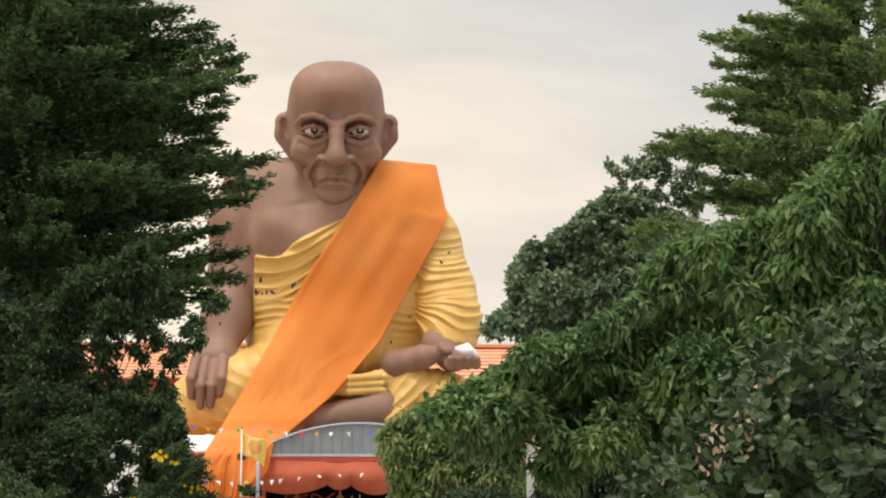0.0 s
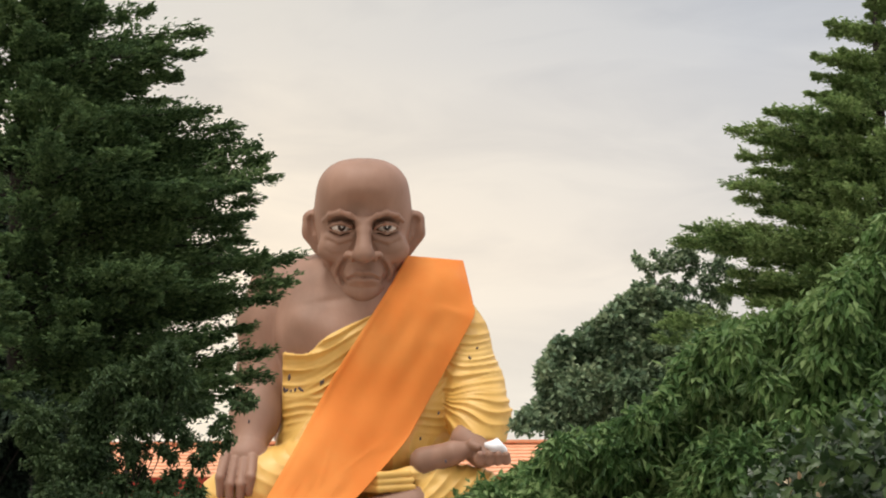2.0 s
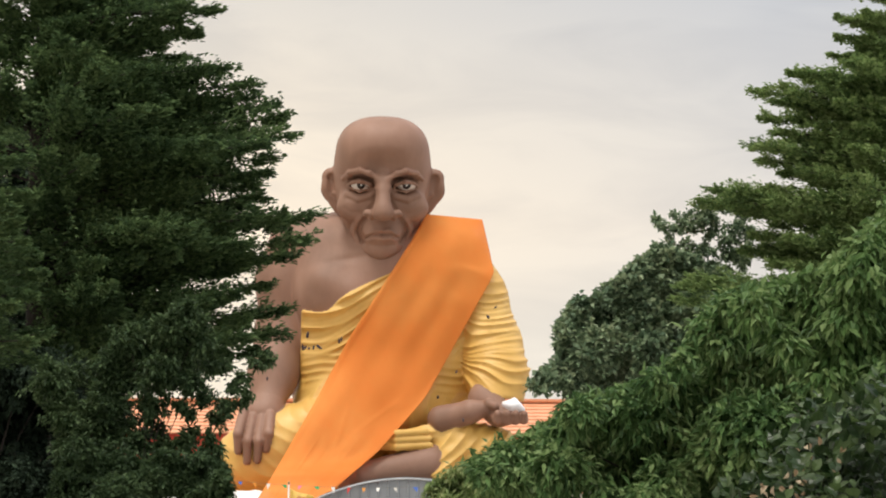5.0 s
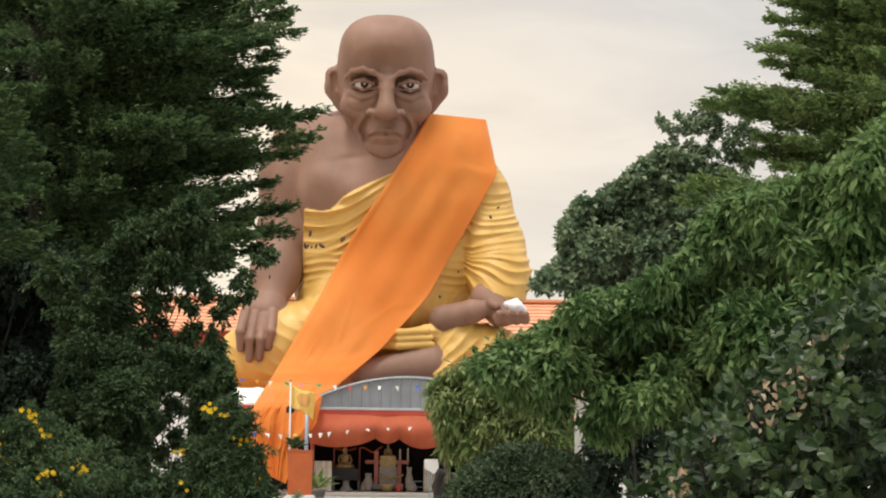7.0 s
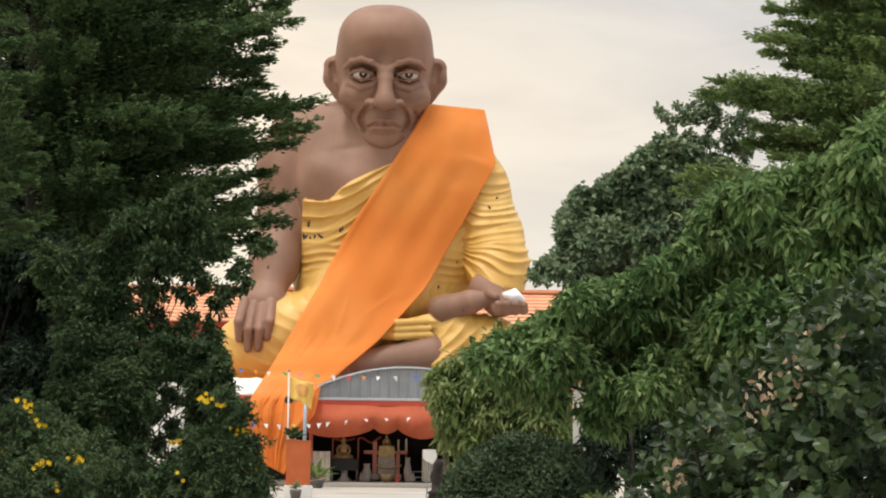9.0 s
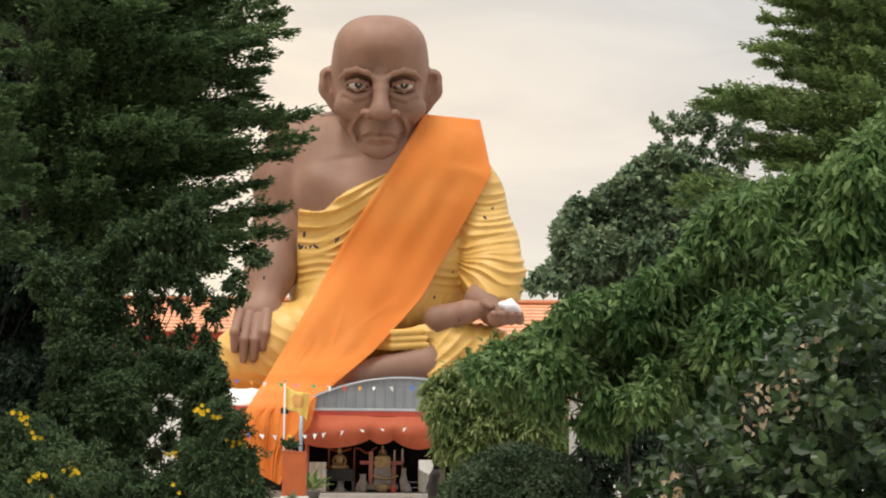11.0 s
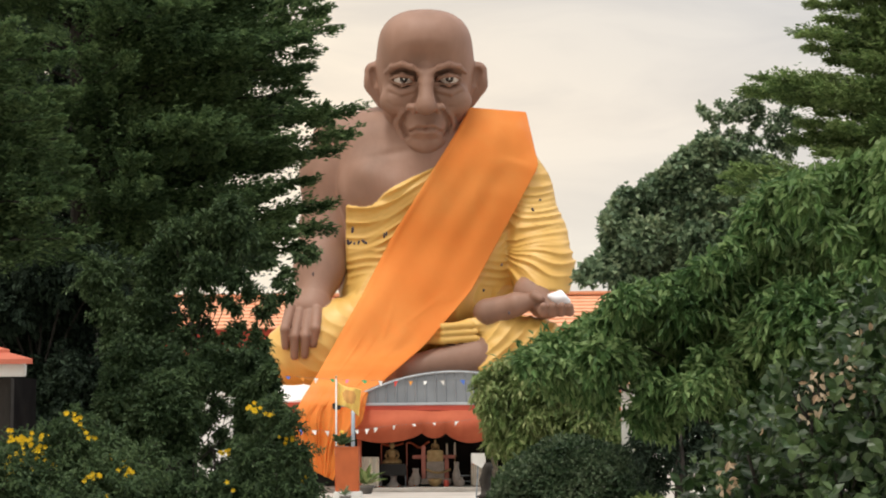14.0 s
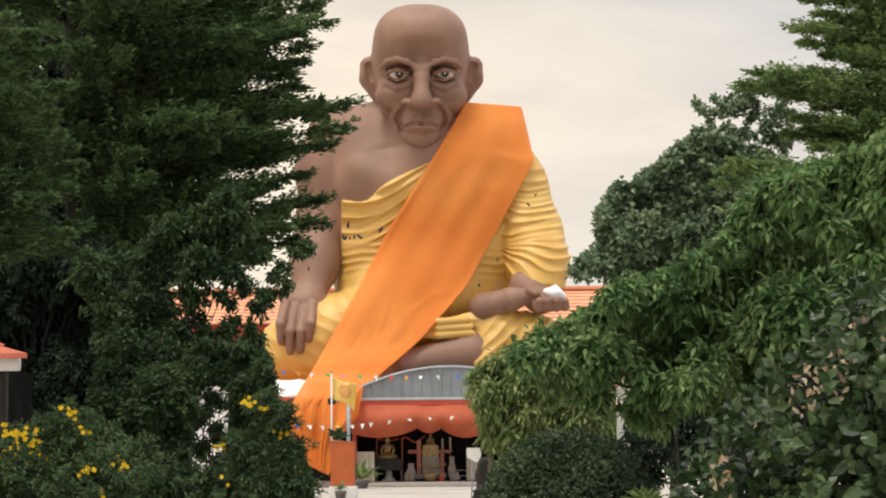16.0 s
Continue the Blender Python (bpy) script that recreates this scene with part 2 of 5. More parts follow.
def leaf_mesh(name, base, way, normal, length, width, mat, parent=None, label="", oval=False, fold=0.25):
    """Leaves as small folded blades: base (N,3), way (N,3), normal (N,3)."""
    way = unit(way)
    side = unit(np.cross(way, normal))
    up = np.cross(side, way)
    length, width = np.asarray(length)[:, None], np.asarray(width)[:, None]
    mid = base + way * length * 0.45
    if oval:
        rows = [base, base + way * length * 0.28 + side * width * 0.42 + up * width * fold * 0.8, base + way * length * 0.62 + side * width * 0.5 + up * width * fold, base + way * length - up * length * 0.12,
                base + way * length * 0.62 - side * width * 0.5 + up * width * fold, base + way * length * 0.28 - side * width * 0.42 + up * width * fold * 0.8, mid + way * length * 0.02]
        quads = np.array([(0, 1, 6, 5), (1, 2, 3, 6), (6, 3, 4, 5)])
        k = 7
    else:
        rows = [base, mid + side * width * 0.5 + up * width * fold, base + way * length - up * length * 0.1, mid - side * width * 0.5 + up * width * fold]
        quads = np.array([(0, 1, 2, 3)])
        k = 4
    verts = np.stack(rows, 1).reshape(-1, 3)
    faces = (np.arange(len(base))[:, None, None] * k + quads[None]).reshape(-1, 4)
    return place_mesh(name, verts, faces, mat, parent, label)


# ---- ground ----
def ground_sheet():
    xs = np.concatenate([[-3000, -600, -150], np.linspace(-60, 60, 41), [150, 600, 3000]])
    ys = np.concatenate([[-3000, -400, -60], np.linspace(-10, 140, 51), [220, 700, 3500]])
    gx, gy = np.meshgrid(xs, ys, indexing="ij")
    v = np.stack([gx, gy, 0 * gx], -1).reshape(-1, 3)
    i, j = np.meshgrid(np.arange(len(xs) - 1), np.arange(len(ys) - 1), indexing="ij")
    a = (i * len(ys) + j).ravel()
    f = np.stack([a, a + len(ys), a + len(ys) + 1, a + 1], -1)
    return tagged(place_mesh("ground", v, f, M["cement"]), "pale sun-bleached concrete forecourt with faint stains", "ground", kind="structure")


ground_sheet()

# ---- the great seated statue: solid shapes blended into one skin ----
S_D, S_K = 93.0, 36.5  # depth of its middle in metres, drawing units to the metre there


def smin(a, b, k):
    h = np.clip(0.5 + 0.5 * (b - a) / k, 0, 1)
    return b + (a - b) * h - k * h * (1 - h)


def smax(a, b, k):
    return -smin(-a, -b, k)


def ball(p, c, r, power=2.0):
    """Ellipsoid about c with radii r; a higher power squares it off."""
    q = [np.abs((p[n] - c[n]) / r[n]) for n in range(3)]
    if power == 2.0:
        k0 = np.sqrt(q[0] ** 2 + q[1] ** 2 + q[2] ** 2)
    else:
        k0 = (q[0] ** power + q[1] ** power + q[2] ** power) ** (1 / power)
    return (k0 - 1) * min(r)


def limb(p, a, b, ra, rb):
    """Tapered capsule from a to b."""
    d = [b[n] - a[n] for n in range(3)]
    t = np.clip(sum((p[n] - a[n]) * d[n] for n in range(3)) / sum(x * x for x in d), 0, 1)
    return np.sqrt(sum((p[n] - a[n] - t * d[n]) ** 2 for n in range(3))) - (ra + (rb - ra) * t)


def chain(p, points, radii, k):
    out = None
    for a, b, ra, rb in zip(points, points[1:], radii, radii[1:]):
        s = limb(p, a, b, ra, rb)
        out = s if out is None else smin(out, s, k)
    return out


MID = 745.5  # axis of the face


def both(u):
    return (u, 2 * MID - u)


def lean(p):
    """The head bows forward: the crown comes nearer than the chin."""
    return [p[0], p[1], p[2] + 0.1 * np.clip(232 - p[1], 0, 260) + 0.2 * np.clip(112 - p[1], 0, 130)]


def eyeballs(p):
    p = lean(p)
    return np.minimum(ball(p, (706, 131, -70), (17, 9.2, 15)), ball(p, (787, 130, -70), (17, 9.2, 15)))


def crease(p, points, width, depth):
    """Groove (or, with a negative depth, a welt) along a line on the face, fading at the sides of the head."""
    near = None
    for (a, b), (c, d) in zip(points, points[1:]):
        t = np.clip(((p[0] - a) * (c - a) + (p[1] - b) * (d - b)) / ((c - a) ** 2 + (d - b) ** 2), 0, 1)
        q = (p[0] - a - t * (c - a)) ** 2 + (p[1] - b - t * (d - b)) ** 2
        near = q if near is None else np.minimum(near, q)
    return depth * np.exp(-near / width ** 2) * np.clip(-p[2] / 30, 0, 1)


CREASES = (
    ([(718, 188), (708, 198), (704, 212), (711, 231)], 4.4, 5.2),    # nose to mouth
    ([(706, 192), (695, 206), (693, 222), (701, 240)], 4.6, -2.4),
    ([(691, 198), (686, 213), (690, 230), (703, 247)], 3.6, 3.0),    # cheek
    ([(679, 204), (677, 220), (686, 241)], 3.6, 1.8),                # jowl
    ([(684, 155), (702, 163), (724, 157)], 3.6, 1.4),                # under the eye
    ([(678, 172), (690, 180), (704, 180)], 3.6, 0.9),
    ([(686, 122), (704, 116), (726, 121)], 3.4, 2.4),                # lid
    ([(733, 142), (731, 160), (723, 174)], 4.0, 2.0),                # beside the nose
    ([(720, 218), (733, 210), (746, 212)], 3.4, -2.4),               # lips
    ([(730, 226), (744, 227)], 4.2, -1.9),
    ([(719, 224), (730, 218), (746, 219)], 2.6, 3.4),
    ([(726, 237), (740, 239)], 4.6, 1.3),                            # chin
    ([(716, 254), (730, 262)], 3.6, 1.6),
)


def head(p):
    p = lean(p)
    s = ball(p, (744, 84, -2), (84, 76.5, 98), 2.5)
    s = smin(s, ball(p, (744, 118, 4), (83, 70, 84), 2.5), 14)
    s = smax(s, -ball(p, (744, 98, -148), (84, 34, 60)), 16)                                    # forehead falls back under the crown
    s = smin(s, ball(p, (744, 166, -10), (75, 86, 70), 2.1), 16)
    s = smin(s, ball(p, (745, 245, -38), (38, 26, 32)), 24)
    for u in both(690):
        w = 1 if u < MID else -1
        s = smin(s, ball(p, (u - 1 * w, 170, -56), (25, 24, 20)), 14)                       # cheek
        s = smax(s, -ball(p, (u + 15 * w, 131, -96), (30, 19, 36)), 5)                       # socket
        s = smin(s, chain(p, [(u - 17 * w, 121, -60), (u - 5 * w, 110, -79), (u + 14 * w, 105, -91), (u + 31 * w, 110, -95), (u + 50 * w, 122, -95)], [2, 3.6, 4.4, 5, 5.5], 5), 3.5)   # brow
        s = smin(s, chain(p, [(u - 8 * w, 132, -68), (u + 2 * w, 125.5, -80), (u + 16 * w, 123.5, -85), (u + 32 * w, 129, -81), (u + 38 * w, 137, -75)], [2, 3.2, 3.6, 3.2, 2], 4), 2)
        s = smin(s, chain(p, [(u - 6 * w, 135, -70), (u + 14 * w, 142, -79), (u + 34 * w, 138, -75)], [1.8, 2.4, 1.8], 4), 3)
        s = smin(s, chain(p, [(u - 8 * w, 148, -66), (u + 10 * w, 157, -73), (u + 32 * w, 152, -75)], [2, 3.5, 2], 4), 10)
        s = smin(s, ball(p, (u + 33 * w, 183, -96), (13, 11, 13)), 4)                      # nostril wing
        s = smax(s, -ball(p, (u + 43 * w, 190, -110), (6, 4, 8)), 3)
        # long ear with rim, hollow and lobe
        e = chain(p, [(u - 36 * w, 117, 8), (u - 35 * w, 140, 4), (u - 21 * w, 174, -4)], [18, 17, 12], 10)
        e = smax(e, np.abs(p[2] - (2 + 0.16 * (p[1] - 140))) - 9, 5)
        e = smax(e, -chain(p, [(u - 36 * w, 120, -13), (u - 32 * w, 146, -15), (u - 22 * w, 164, -15)], [11, 10, 6], 6), 3)
        e = smin(e, chain(p, [(u - 28 * w, 126, -4), (u - 30 * w, 146, -6), (u - 22 * w, 156, -6)], [3, 3.5, 4], 4), 3)
        s = smin(s, e, 6)
    s = smin(s, chain(p, [(MID, 116, -84), (746, 140, -95), (746, 172, -110)], [11, 13, 18], 8), 9)
    s = smin(s, ball(p, (746, 180, -114), (18, 15, 17)), 5)
    s = smin(s, ball(p, (746, 216, -58), (34, 23, 24)), 14)                                      # muzzle
    for points, width, depth in CREASES:
        s = s + crease(p, points, width, depth) + crease(p, [(2 * MID - a, b) for a, b in points], width, depth)
    s = smin(s, limb(p, (745, 225, 10), (745, 330, 34), 56, 76), 14)
    return s


def arms(p):
    a = chain(p, [(598, 246, 24), (574, 300, 18), (570, 400, 6), (556, 470, -44), (548, 520, -84)], [56, 47, 43, 40, 29], 26)
    a = smin(a, ball(p, (536, 536, -98), (36, 25, 28)), 14)
    for u0, v0, u1, v1, u2, v2 in ((506, 538, 496, 574, 497, 604), (522, 544, 513, 586, 513, 622), (538, 545, 532, 586, 531, 620), (552, 540, 550, 572, 546, 600)):
        a = smin(a, chain(p, [(u0, v0, -120), (u1, v1, -146), (u2, v2, -140)], [10.3, 8.6, 7.0], 3), 0.8)
    a = smin(a, chain(p, [(566, 530, -94), (573, 556, -114), (562, 584, -126)], [12, 10, 7.5], 4), 3)
    b = chain(p, [(948, 470, -40), (930, 508, -76), (955, 532, -112)], [30, 27, 24], 10)
    b = smin(b, ball(p, (966, 536, -122), (32, 17, 24)), 9)
    for u0, r in ((950, 9), (966, 9.5), (982, 9), (997, 8)):
        b = smin(b, chain(p, [(u0, 536, -136), (u0 + 3, 543, -152), (u0 + 4, 533, -160)], [r, r, r - 2], 3), 3)
    b = smin(b, chain(p, [(935, 522, -110), (938, 515, -136), (950, 520, -146)], [10, 9, 7], 4), 5)
    return smin(a, b, 1)


def trunk(p):
    s = ball(p, (748, 400, 44), (166, 230, 118), 2.6)
    s = smin(s, limb(p, (625, 262, 34), (866, 264, 34), 66, 55), 40)
    s = smin(s, ball(p, (660, 320, -28), (62, 52, 50)), 34)
    s = smin(s, chain(p, [(742, 262, -22), (660, 246, 0), (612, 236, 16)], [12, 12, 14], 8), 16)  # collar bone
    s = smin(s, chain(p, [(640, 300, -62), (690, 318, -66), (730, 330, -60)], [6, 9, 6], 8), 30)
    s = s + 2.2 * np.exp(-((p[0] - 690) / 44) ** 2 - ((p[1] - 262 + 0.2 * (p[0] - 690)) / 7) ** 2) * (p[2] < 20)
    return s


def legs(p):
    s = limb(p, (712, 646, -150), (838, 622, -120), 24, 34)
    s = smin(s, chain(p, [(855, 545, -112), (905, 530, -128), (940, 522, -128)], [26, 20, 13], 8), 4)
    s = smin(s, limb(p, (700, 668, -136), (860, 668, -120), 26, 30), 6)
    return s


def wave(x):
    """Narrow ridges between broad hollows."""
    return 0.45 - np.abs(np.sin(x)) ** 0.75


def robe(p):
    u, v, w = p
    # folded wrap on the trunk, cut off along the neckline
    run = 14 * np.log1p(np.exp(np.clip((u - 640) / 14, -20, 20)))
    spread = 1 - 0.0016 * run
    ph = (v - 330 + 0.46 * run + 0.1 * (640 - u) * (u < 640) + 4 * np.sin(u / 37 + v / 70)) / spread
    ph = ph + 6 * np.sin(ph / 19)
    upper = (2.2 + 6.2 * np.sin(ph / 25 + u / 70) ** 2) * wave(ph / 6.4 + 0.35 * np.sin(u / 19)) + 1.3 * wave(ph / 3.1 + u / 50)
    waist = (1.8 + 1.6 * np.sin(u / 43 + v / 15)) * wave((v + 5 * np.sin(u / 47 + v / 90) + 1.5 * np.sin(u / 11)) / 4.6)
    lower = 3.4 * wave((u + 0.5 * v + 6 * np.sin(v / 26)) / 7.5)
    k1, k2 = 1 / (1 + np.exp(-(v - 428) / 5.0)), 1 / (1 + np.exp(-(v - 500) / 4.0))
    cloth = trunk(p) - 7 - (upper * (1 - k1) + waist * k1 * (1 - k2) + lower * k2)
    line = 350 - 8 * np.sin((u - 600) / 40.0) - np.clip(u - 650, 0, 400) * 0.62 + 14 * np.exp(-((u - 640) / 34.0) ** 2)
    cloth = smax(cloth, (line - v) * 0.8, 5)
    cloth = smax(cloth, (604 - u) * 0.9 - np.clip(v - 480, 0, 90) * 0.2, 5)
    # sleeve
    arm = chain(p, [(872, 262, 22), (908, 330, 16), (934, 412, 0), (952, 466, -36), (952, 500, -56)], [56, 55, 56, 52, 46], 22)
    # hanging swags above, folds fanning out of the elbow's crook below
    swag = v + 0.011 * (u - 930) ** 2 * np.where(u < 930, 1.0, 0.55) - 0.25 * (u - 930) + 6 * np.sin(u / 31 + v / 43)
    fan = 92 * np.arctan2(v - 418 + 0.3 * np.clip(u - 905, 0, 200), np.clip(u - 850, 6, 400)) + 5 * np.sin(u / 23 + v / 37)
    k3 = 1 / (1 + np.exp(-(v - 400 + 0.25 * (u - 900)) / 9.0))
    ph = swag * (1 - k3) + (fan + 430) * k3
    ph = ph + 8 * np.sin(ph / 17 + u / 90)
    face = np.clip((26 - w) / 55, 0.15, 1)
    deep = 4.0 + 2.6 * np.sin(ph / 13 + u / 45)
    sl = arm - 2.5 - face * (deep * wave(ph / 5.0) + (1.2 + np.sin(u / 17 + v / 29)) * wave(ph / 3.1 + u / 33))
    sl = smax(sl, v - (498 + 0.17 * (u - 900)) - 3 * np.sin(u / 23), 8)
    s = smin(cloth, sl, 7)
    # belly wrap and lap
    s = smin(s, ball(p, (735, 520, -20), (138, 78, 92)) - 3.4 * wave((u * 0.8 + v * 0.3 + 6 * np.sin(v / 19)) / 7.5), 14)
    s = smin(s, chain(p, [(640, 560, -110), (700, 582, -128), (780, 580, -128), (838, 566, -118)], [24, 17, 17, 14], 8) - 2.5 * wave(v / 3.6), 8)
    for b_u, b_v, b_r in ((826, 566, 7), (833, 578, 6.5), (835, 590, 7)):
        s = smin(s, chain(p, [(742, b_v + 3, -128), (776, b_v + 4, -146), (b_u, b_v, -136)], [b_r, b_r, b_r - 1], 3), 1.5)
    # thigh and knee
    kn = chain(p, [(690, 560, -40), (580, 590, -80), (512, 612, -84)], [74, 62, 52], 20)
    kn = smin(kn, ball(p, (560, 640, -70), (100, 36, 64)), 14)
    kn = kn - 2.2 * wave(np.hypot(u - 640, (v - 520) * 1.3) / 8.5 + 0.5 * np.sin(v / 13 + u / 30))
    s = smin(s, kn, 6)
    # other knee with the hanging hem
    kr = chain(p, [(800, 575, -60), (880, 590, -92), (945, 600, -88)], [40, 46, 48], 16)
    kr = smin(kr, limb(p, (868, 610, -128), (850, 672, -138), 22, 28), 12)
    kr = kr - 4.2 * wave((0.75 * u + 0.66 * v + 14 * np.sin(v / 34)) / 6.0)
    kr = smax(kr, (842 - u) - 7 * np.sin(v / 9.0), 4)
    s = smin(s, kr, 5)
    s = smin(s, ball(p, (740, 690, -10), (270, 46, 120), 3), 10)
    return s


def body(p):
    return smin(np.minimum(smin(smin(trunk(p), arms(p), 6), legs(p), 3), robe(p)), limb(p, (745, 240, 10), (745, 330, 34), 60, 80), 10)


def net(field, lo, hi, step):
    """Smooth surface of a field where it is zero: points and four-cornered faces."""
    axes = [np.arange(a, b + step, step, dtype=np.float32) for a, b in zip(lo, hi)]
    vol = np.asarray(field(np.meshgrid(*axes, indexing="ij", sparse=True)), np.float32)
    vol = np.broadcast_to(vol, [len(a) for a in axes])
    inside = vol < 0
    corners = [(i, j, k) for i in (0, 1) for j in (0, 1) for k in (0, 1)]
    n = np.array(vol.shape) - 1

    def sub(a, c):
        return a[c[0]:c[0] + n[0], c[1]:c[1] + n[1], c[2]:c[2] + n[2]]

    count = sum(sub(inside, c).astype(np.int8) for c in corners)
    live = (count > 0) & (count < 8)
    cells = np.argwhere(live)
    index = np.full(live.shape, -1, np.int64)
    index[live] = np.arange(len(cells))
    total, hits = np.zeros((len(cells), 3)), np.zeros((len(cells), 1))
    for a in corners:
        for axis in range(3):
            if a[axis]:
                continue
            b = list(a)
            b[axis] = 1
            va = vol[tuple((cells + a).T)].astype(float)
            vb = vol[tuple((cells + b).T)].astype(float)
            cross = (va < 0) != (vb < 0)
            t = np.where(cross, va / np.where(va == vb, 1, va - vb), 0)
            place = np.tile(np.array(a, float), (len(cells), 1))
            place[:, axis] = t
            total += place * cross[:, None]
            hits += cross[:, None]
    verts = (cells + total / hits) * step + np.array(lo)
    faces = []
    for axis in range(3):
        o1, o2 = [x for x in range(3) if x != axis]
        lo_s, hi_s = [slice(1, -1)] * 3, [slice(1, -1)] * 3
        lo_s[axis], hi_s[axis] = slice(0, -1), slice(1, None)
        flip = inside[tuple(lo_s)] != inside[tuple(hi_s)]
        e = np.argwhere(flip)
        first = inside[tuple(lo_s)][flip]
        e[:, o1] += 1
        e[:, o2] += 1
        ring = []
        for d1, d2 in ((-1, -1), (0, -1), (0, 0), (-1, 0)):
            c = e.copy()
            c[:, o1] += d1
            c[:, o2] += d2
            ring.append(index[tuple(c.T)])
        q = np.stack(ring, -1)
        turn = first if axis != 1 else ~first
        q[turn] = q[turn][:, ::-1]
        faces.append(q)
    return verts, np.concatenate(faces)


def full_head(p):
    return np.minimum(head(p), eyeballs(p))


def statue():
    hv, hf = net(full_head, (628, -2, -172), (862, 300, 104), 1.5)
    bv, bf = net(body, (452, 172, -190), (1020, 716, 180), 2.2)
    ids = []
    c = hv[hf].mean(1).T
    eye = eyeballs(c) < head(c)
    r = np.minimum(np.hypot(c[0] - 706.5, c[1] - 131), np.hypot(c[0] - 787.5, c[1] - 130))
    # white spot at each pupil's centre is a highlight put in as colour
    ids.append(np.where(eye, np.where(r < 1.7, 2, np.where(r < 5.0, 4, np.where(r < 7.4, 3, 2))), 0))
    c = bv[bf].mean(1).T
    skin = np.minimum(smin(smin(trunk(c), arms(c), 6), legs(c), 3), limb(c, (745, 240, 10), (745, 330, 34), 60, 80))
    ids.append(np.where(robe(c) < skin - 0.3, 1, 0))
    v = np.concatenate([hv, bv])
    f = np.concatenate([hf[:, ::-1], bf[:, ::-1] + len(hv)])
    world_v = spot(v[:, 0], v[:, 1], S_D + v[:, 2] / S_K)
    ob = place_mesh("statue", world_v, f, [M["skin"], M["robe"], M["eye_white"], M["iris"], M["pupil"]], smooth=True, ids=np.concatenate(ids))
    tagged(ob, "colossal painted seated statue in a folded yellow robe", "statue")
    return bv


statue_points = statue()


# ---- orange cloth laid over the statue's shoulder ----
def front_depth(points, cell=6.0):
    """Nearest statue surface in each column of the elevation, softened as a cloth bridges hollows."""
    u0, v0, nu, nv = 440, 160, 100, 95
    grid = np.full((nu, nv), 400.0)
    i, j = ((points[:, 0] - u0) / cell).astype(int), ((points[:, 1] - v0) / cell).astype(int)
    ok = (i >= 0) & (i < nu) & (j >= 0) & (j < nv)
    np.minimum.at(grid, (i[ok], j[ok]), points[ok, 2])
    grid = np.minimum(grid, 60)
    for _ in range(2):
        g = np.pad(grid, 2, mode="edge")
        grid = np.min([g[a:a + nu, b:b + nv] for a in (1, 2, 3) for b in (1, 2, 3)], axis=0)
    for _ in range(4):
        g = np.pad(grid, 1, mode="edge")
        grid = np.mean([g[a:a + nu, b:b + nv] for a in (0, 1, 2) for b in (0, 1, 2)], axis=0)

    def at(u, v):
        x, y = np.clip((u - u0) / cell - 0.5, 0, nu - 2.001), np.clip((v - v0) / cell - 0.5, 0, nv - 2.001)
        a, b = x.astype(int), y.astype(int)
        fx, fy = x - a, y - b
        return (grid[a, b] * (1 - fx) + grid[a + 1, b] * fx) * (1 - fy) + (grid[a, b + 1] * (1 - fx) + grid[a + 1, b + 1] * fx) * fy
    return at


def sheer(name, colours, clear):
    m = material(name, colours, 0.8, 0.3, 7, 0.12, 9.0, through_light=0.35, spread=(0.25, 0.75), stretch=(1.0, 1.0, 0.6))
    n, l = m.node_tree.nodes, m.node_tree.links
    out = [x for x in n if x.type == "OUTPUT_MATERIAL"][0]
    last = out.inputs[0].links[0].from_socket
    t, ms = n.new("ShaderNodeBsdfTransparent"), n.new("ShaderNodeMixShader")
    noise_t = n.new("ShaderNodeTexNoise")
    noise_t.inputs["Scale"].default_value, noise_t.inputs["Detail"].default_value = 0.16, 0.0
    scale_t = n.new("ShaderNodeMath")
    scale_t.operation = "MULTIPLY"
    scale_t.inputs[1].default_value = clear * 2
    l.new(noise_t.outputs["Fac"], scale_t.inputs[0])
    l.new(scale_t.outputs[0], ms.inputs[0])
    l.new(last, ms.inputs[1])
    l.new(t.outputs[0], ms.inputs[2])
    l.new(ms.outputs[0], out.inputs[0])
    return m


M["drape"] = sheer("orange_gauze", ((0.8, 0.26, 0.04), (0.87, 0.32, 0.06), (0.91, 0.4, 0.095)), 0.24)
M["drape_thin"] = sheer("orange_gauze_single", ((0.8, 0.26, 0.04), (0.87, 0.32, 0.06), (0.91, 0.4, 0.095)), 0.37)


def along(points, s):
    p = np.array(points, float)
    k = np.linspace(0, 1, len(p))
    return np.stack([np.interp(s, k, p[:, n]) for n in range(p.shape[1])], -1)


def smooth_line(points, count, passes=6):
    p = along(points, np.linspace(0, 1, count))
    for _ in range(passes):
        q = p.copy()
        q[1:-1] = (p[:-2] + 2 * p[1:-1] + p[2:]) / 4
        p = q
    return p


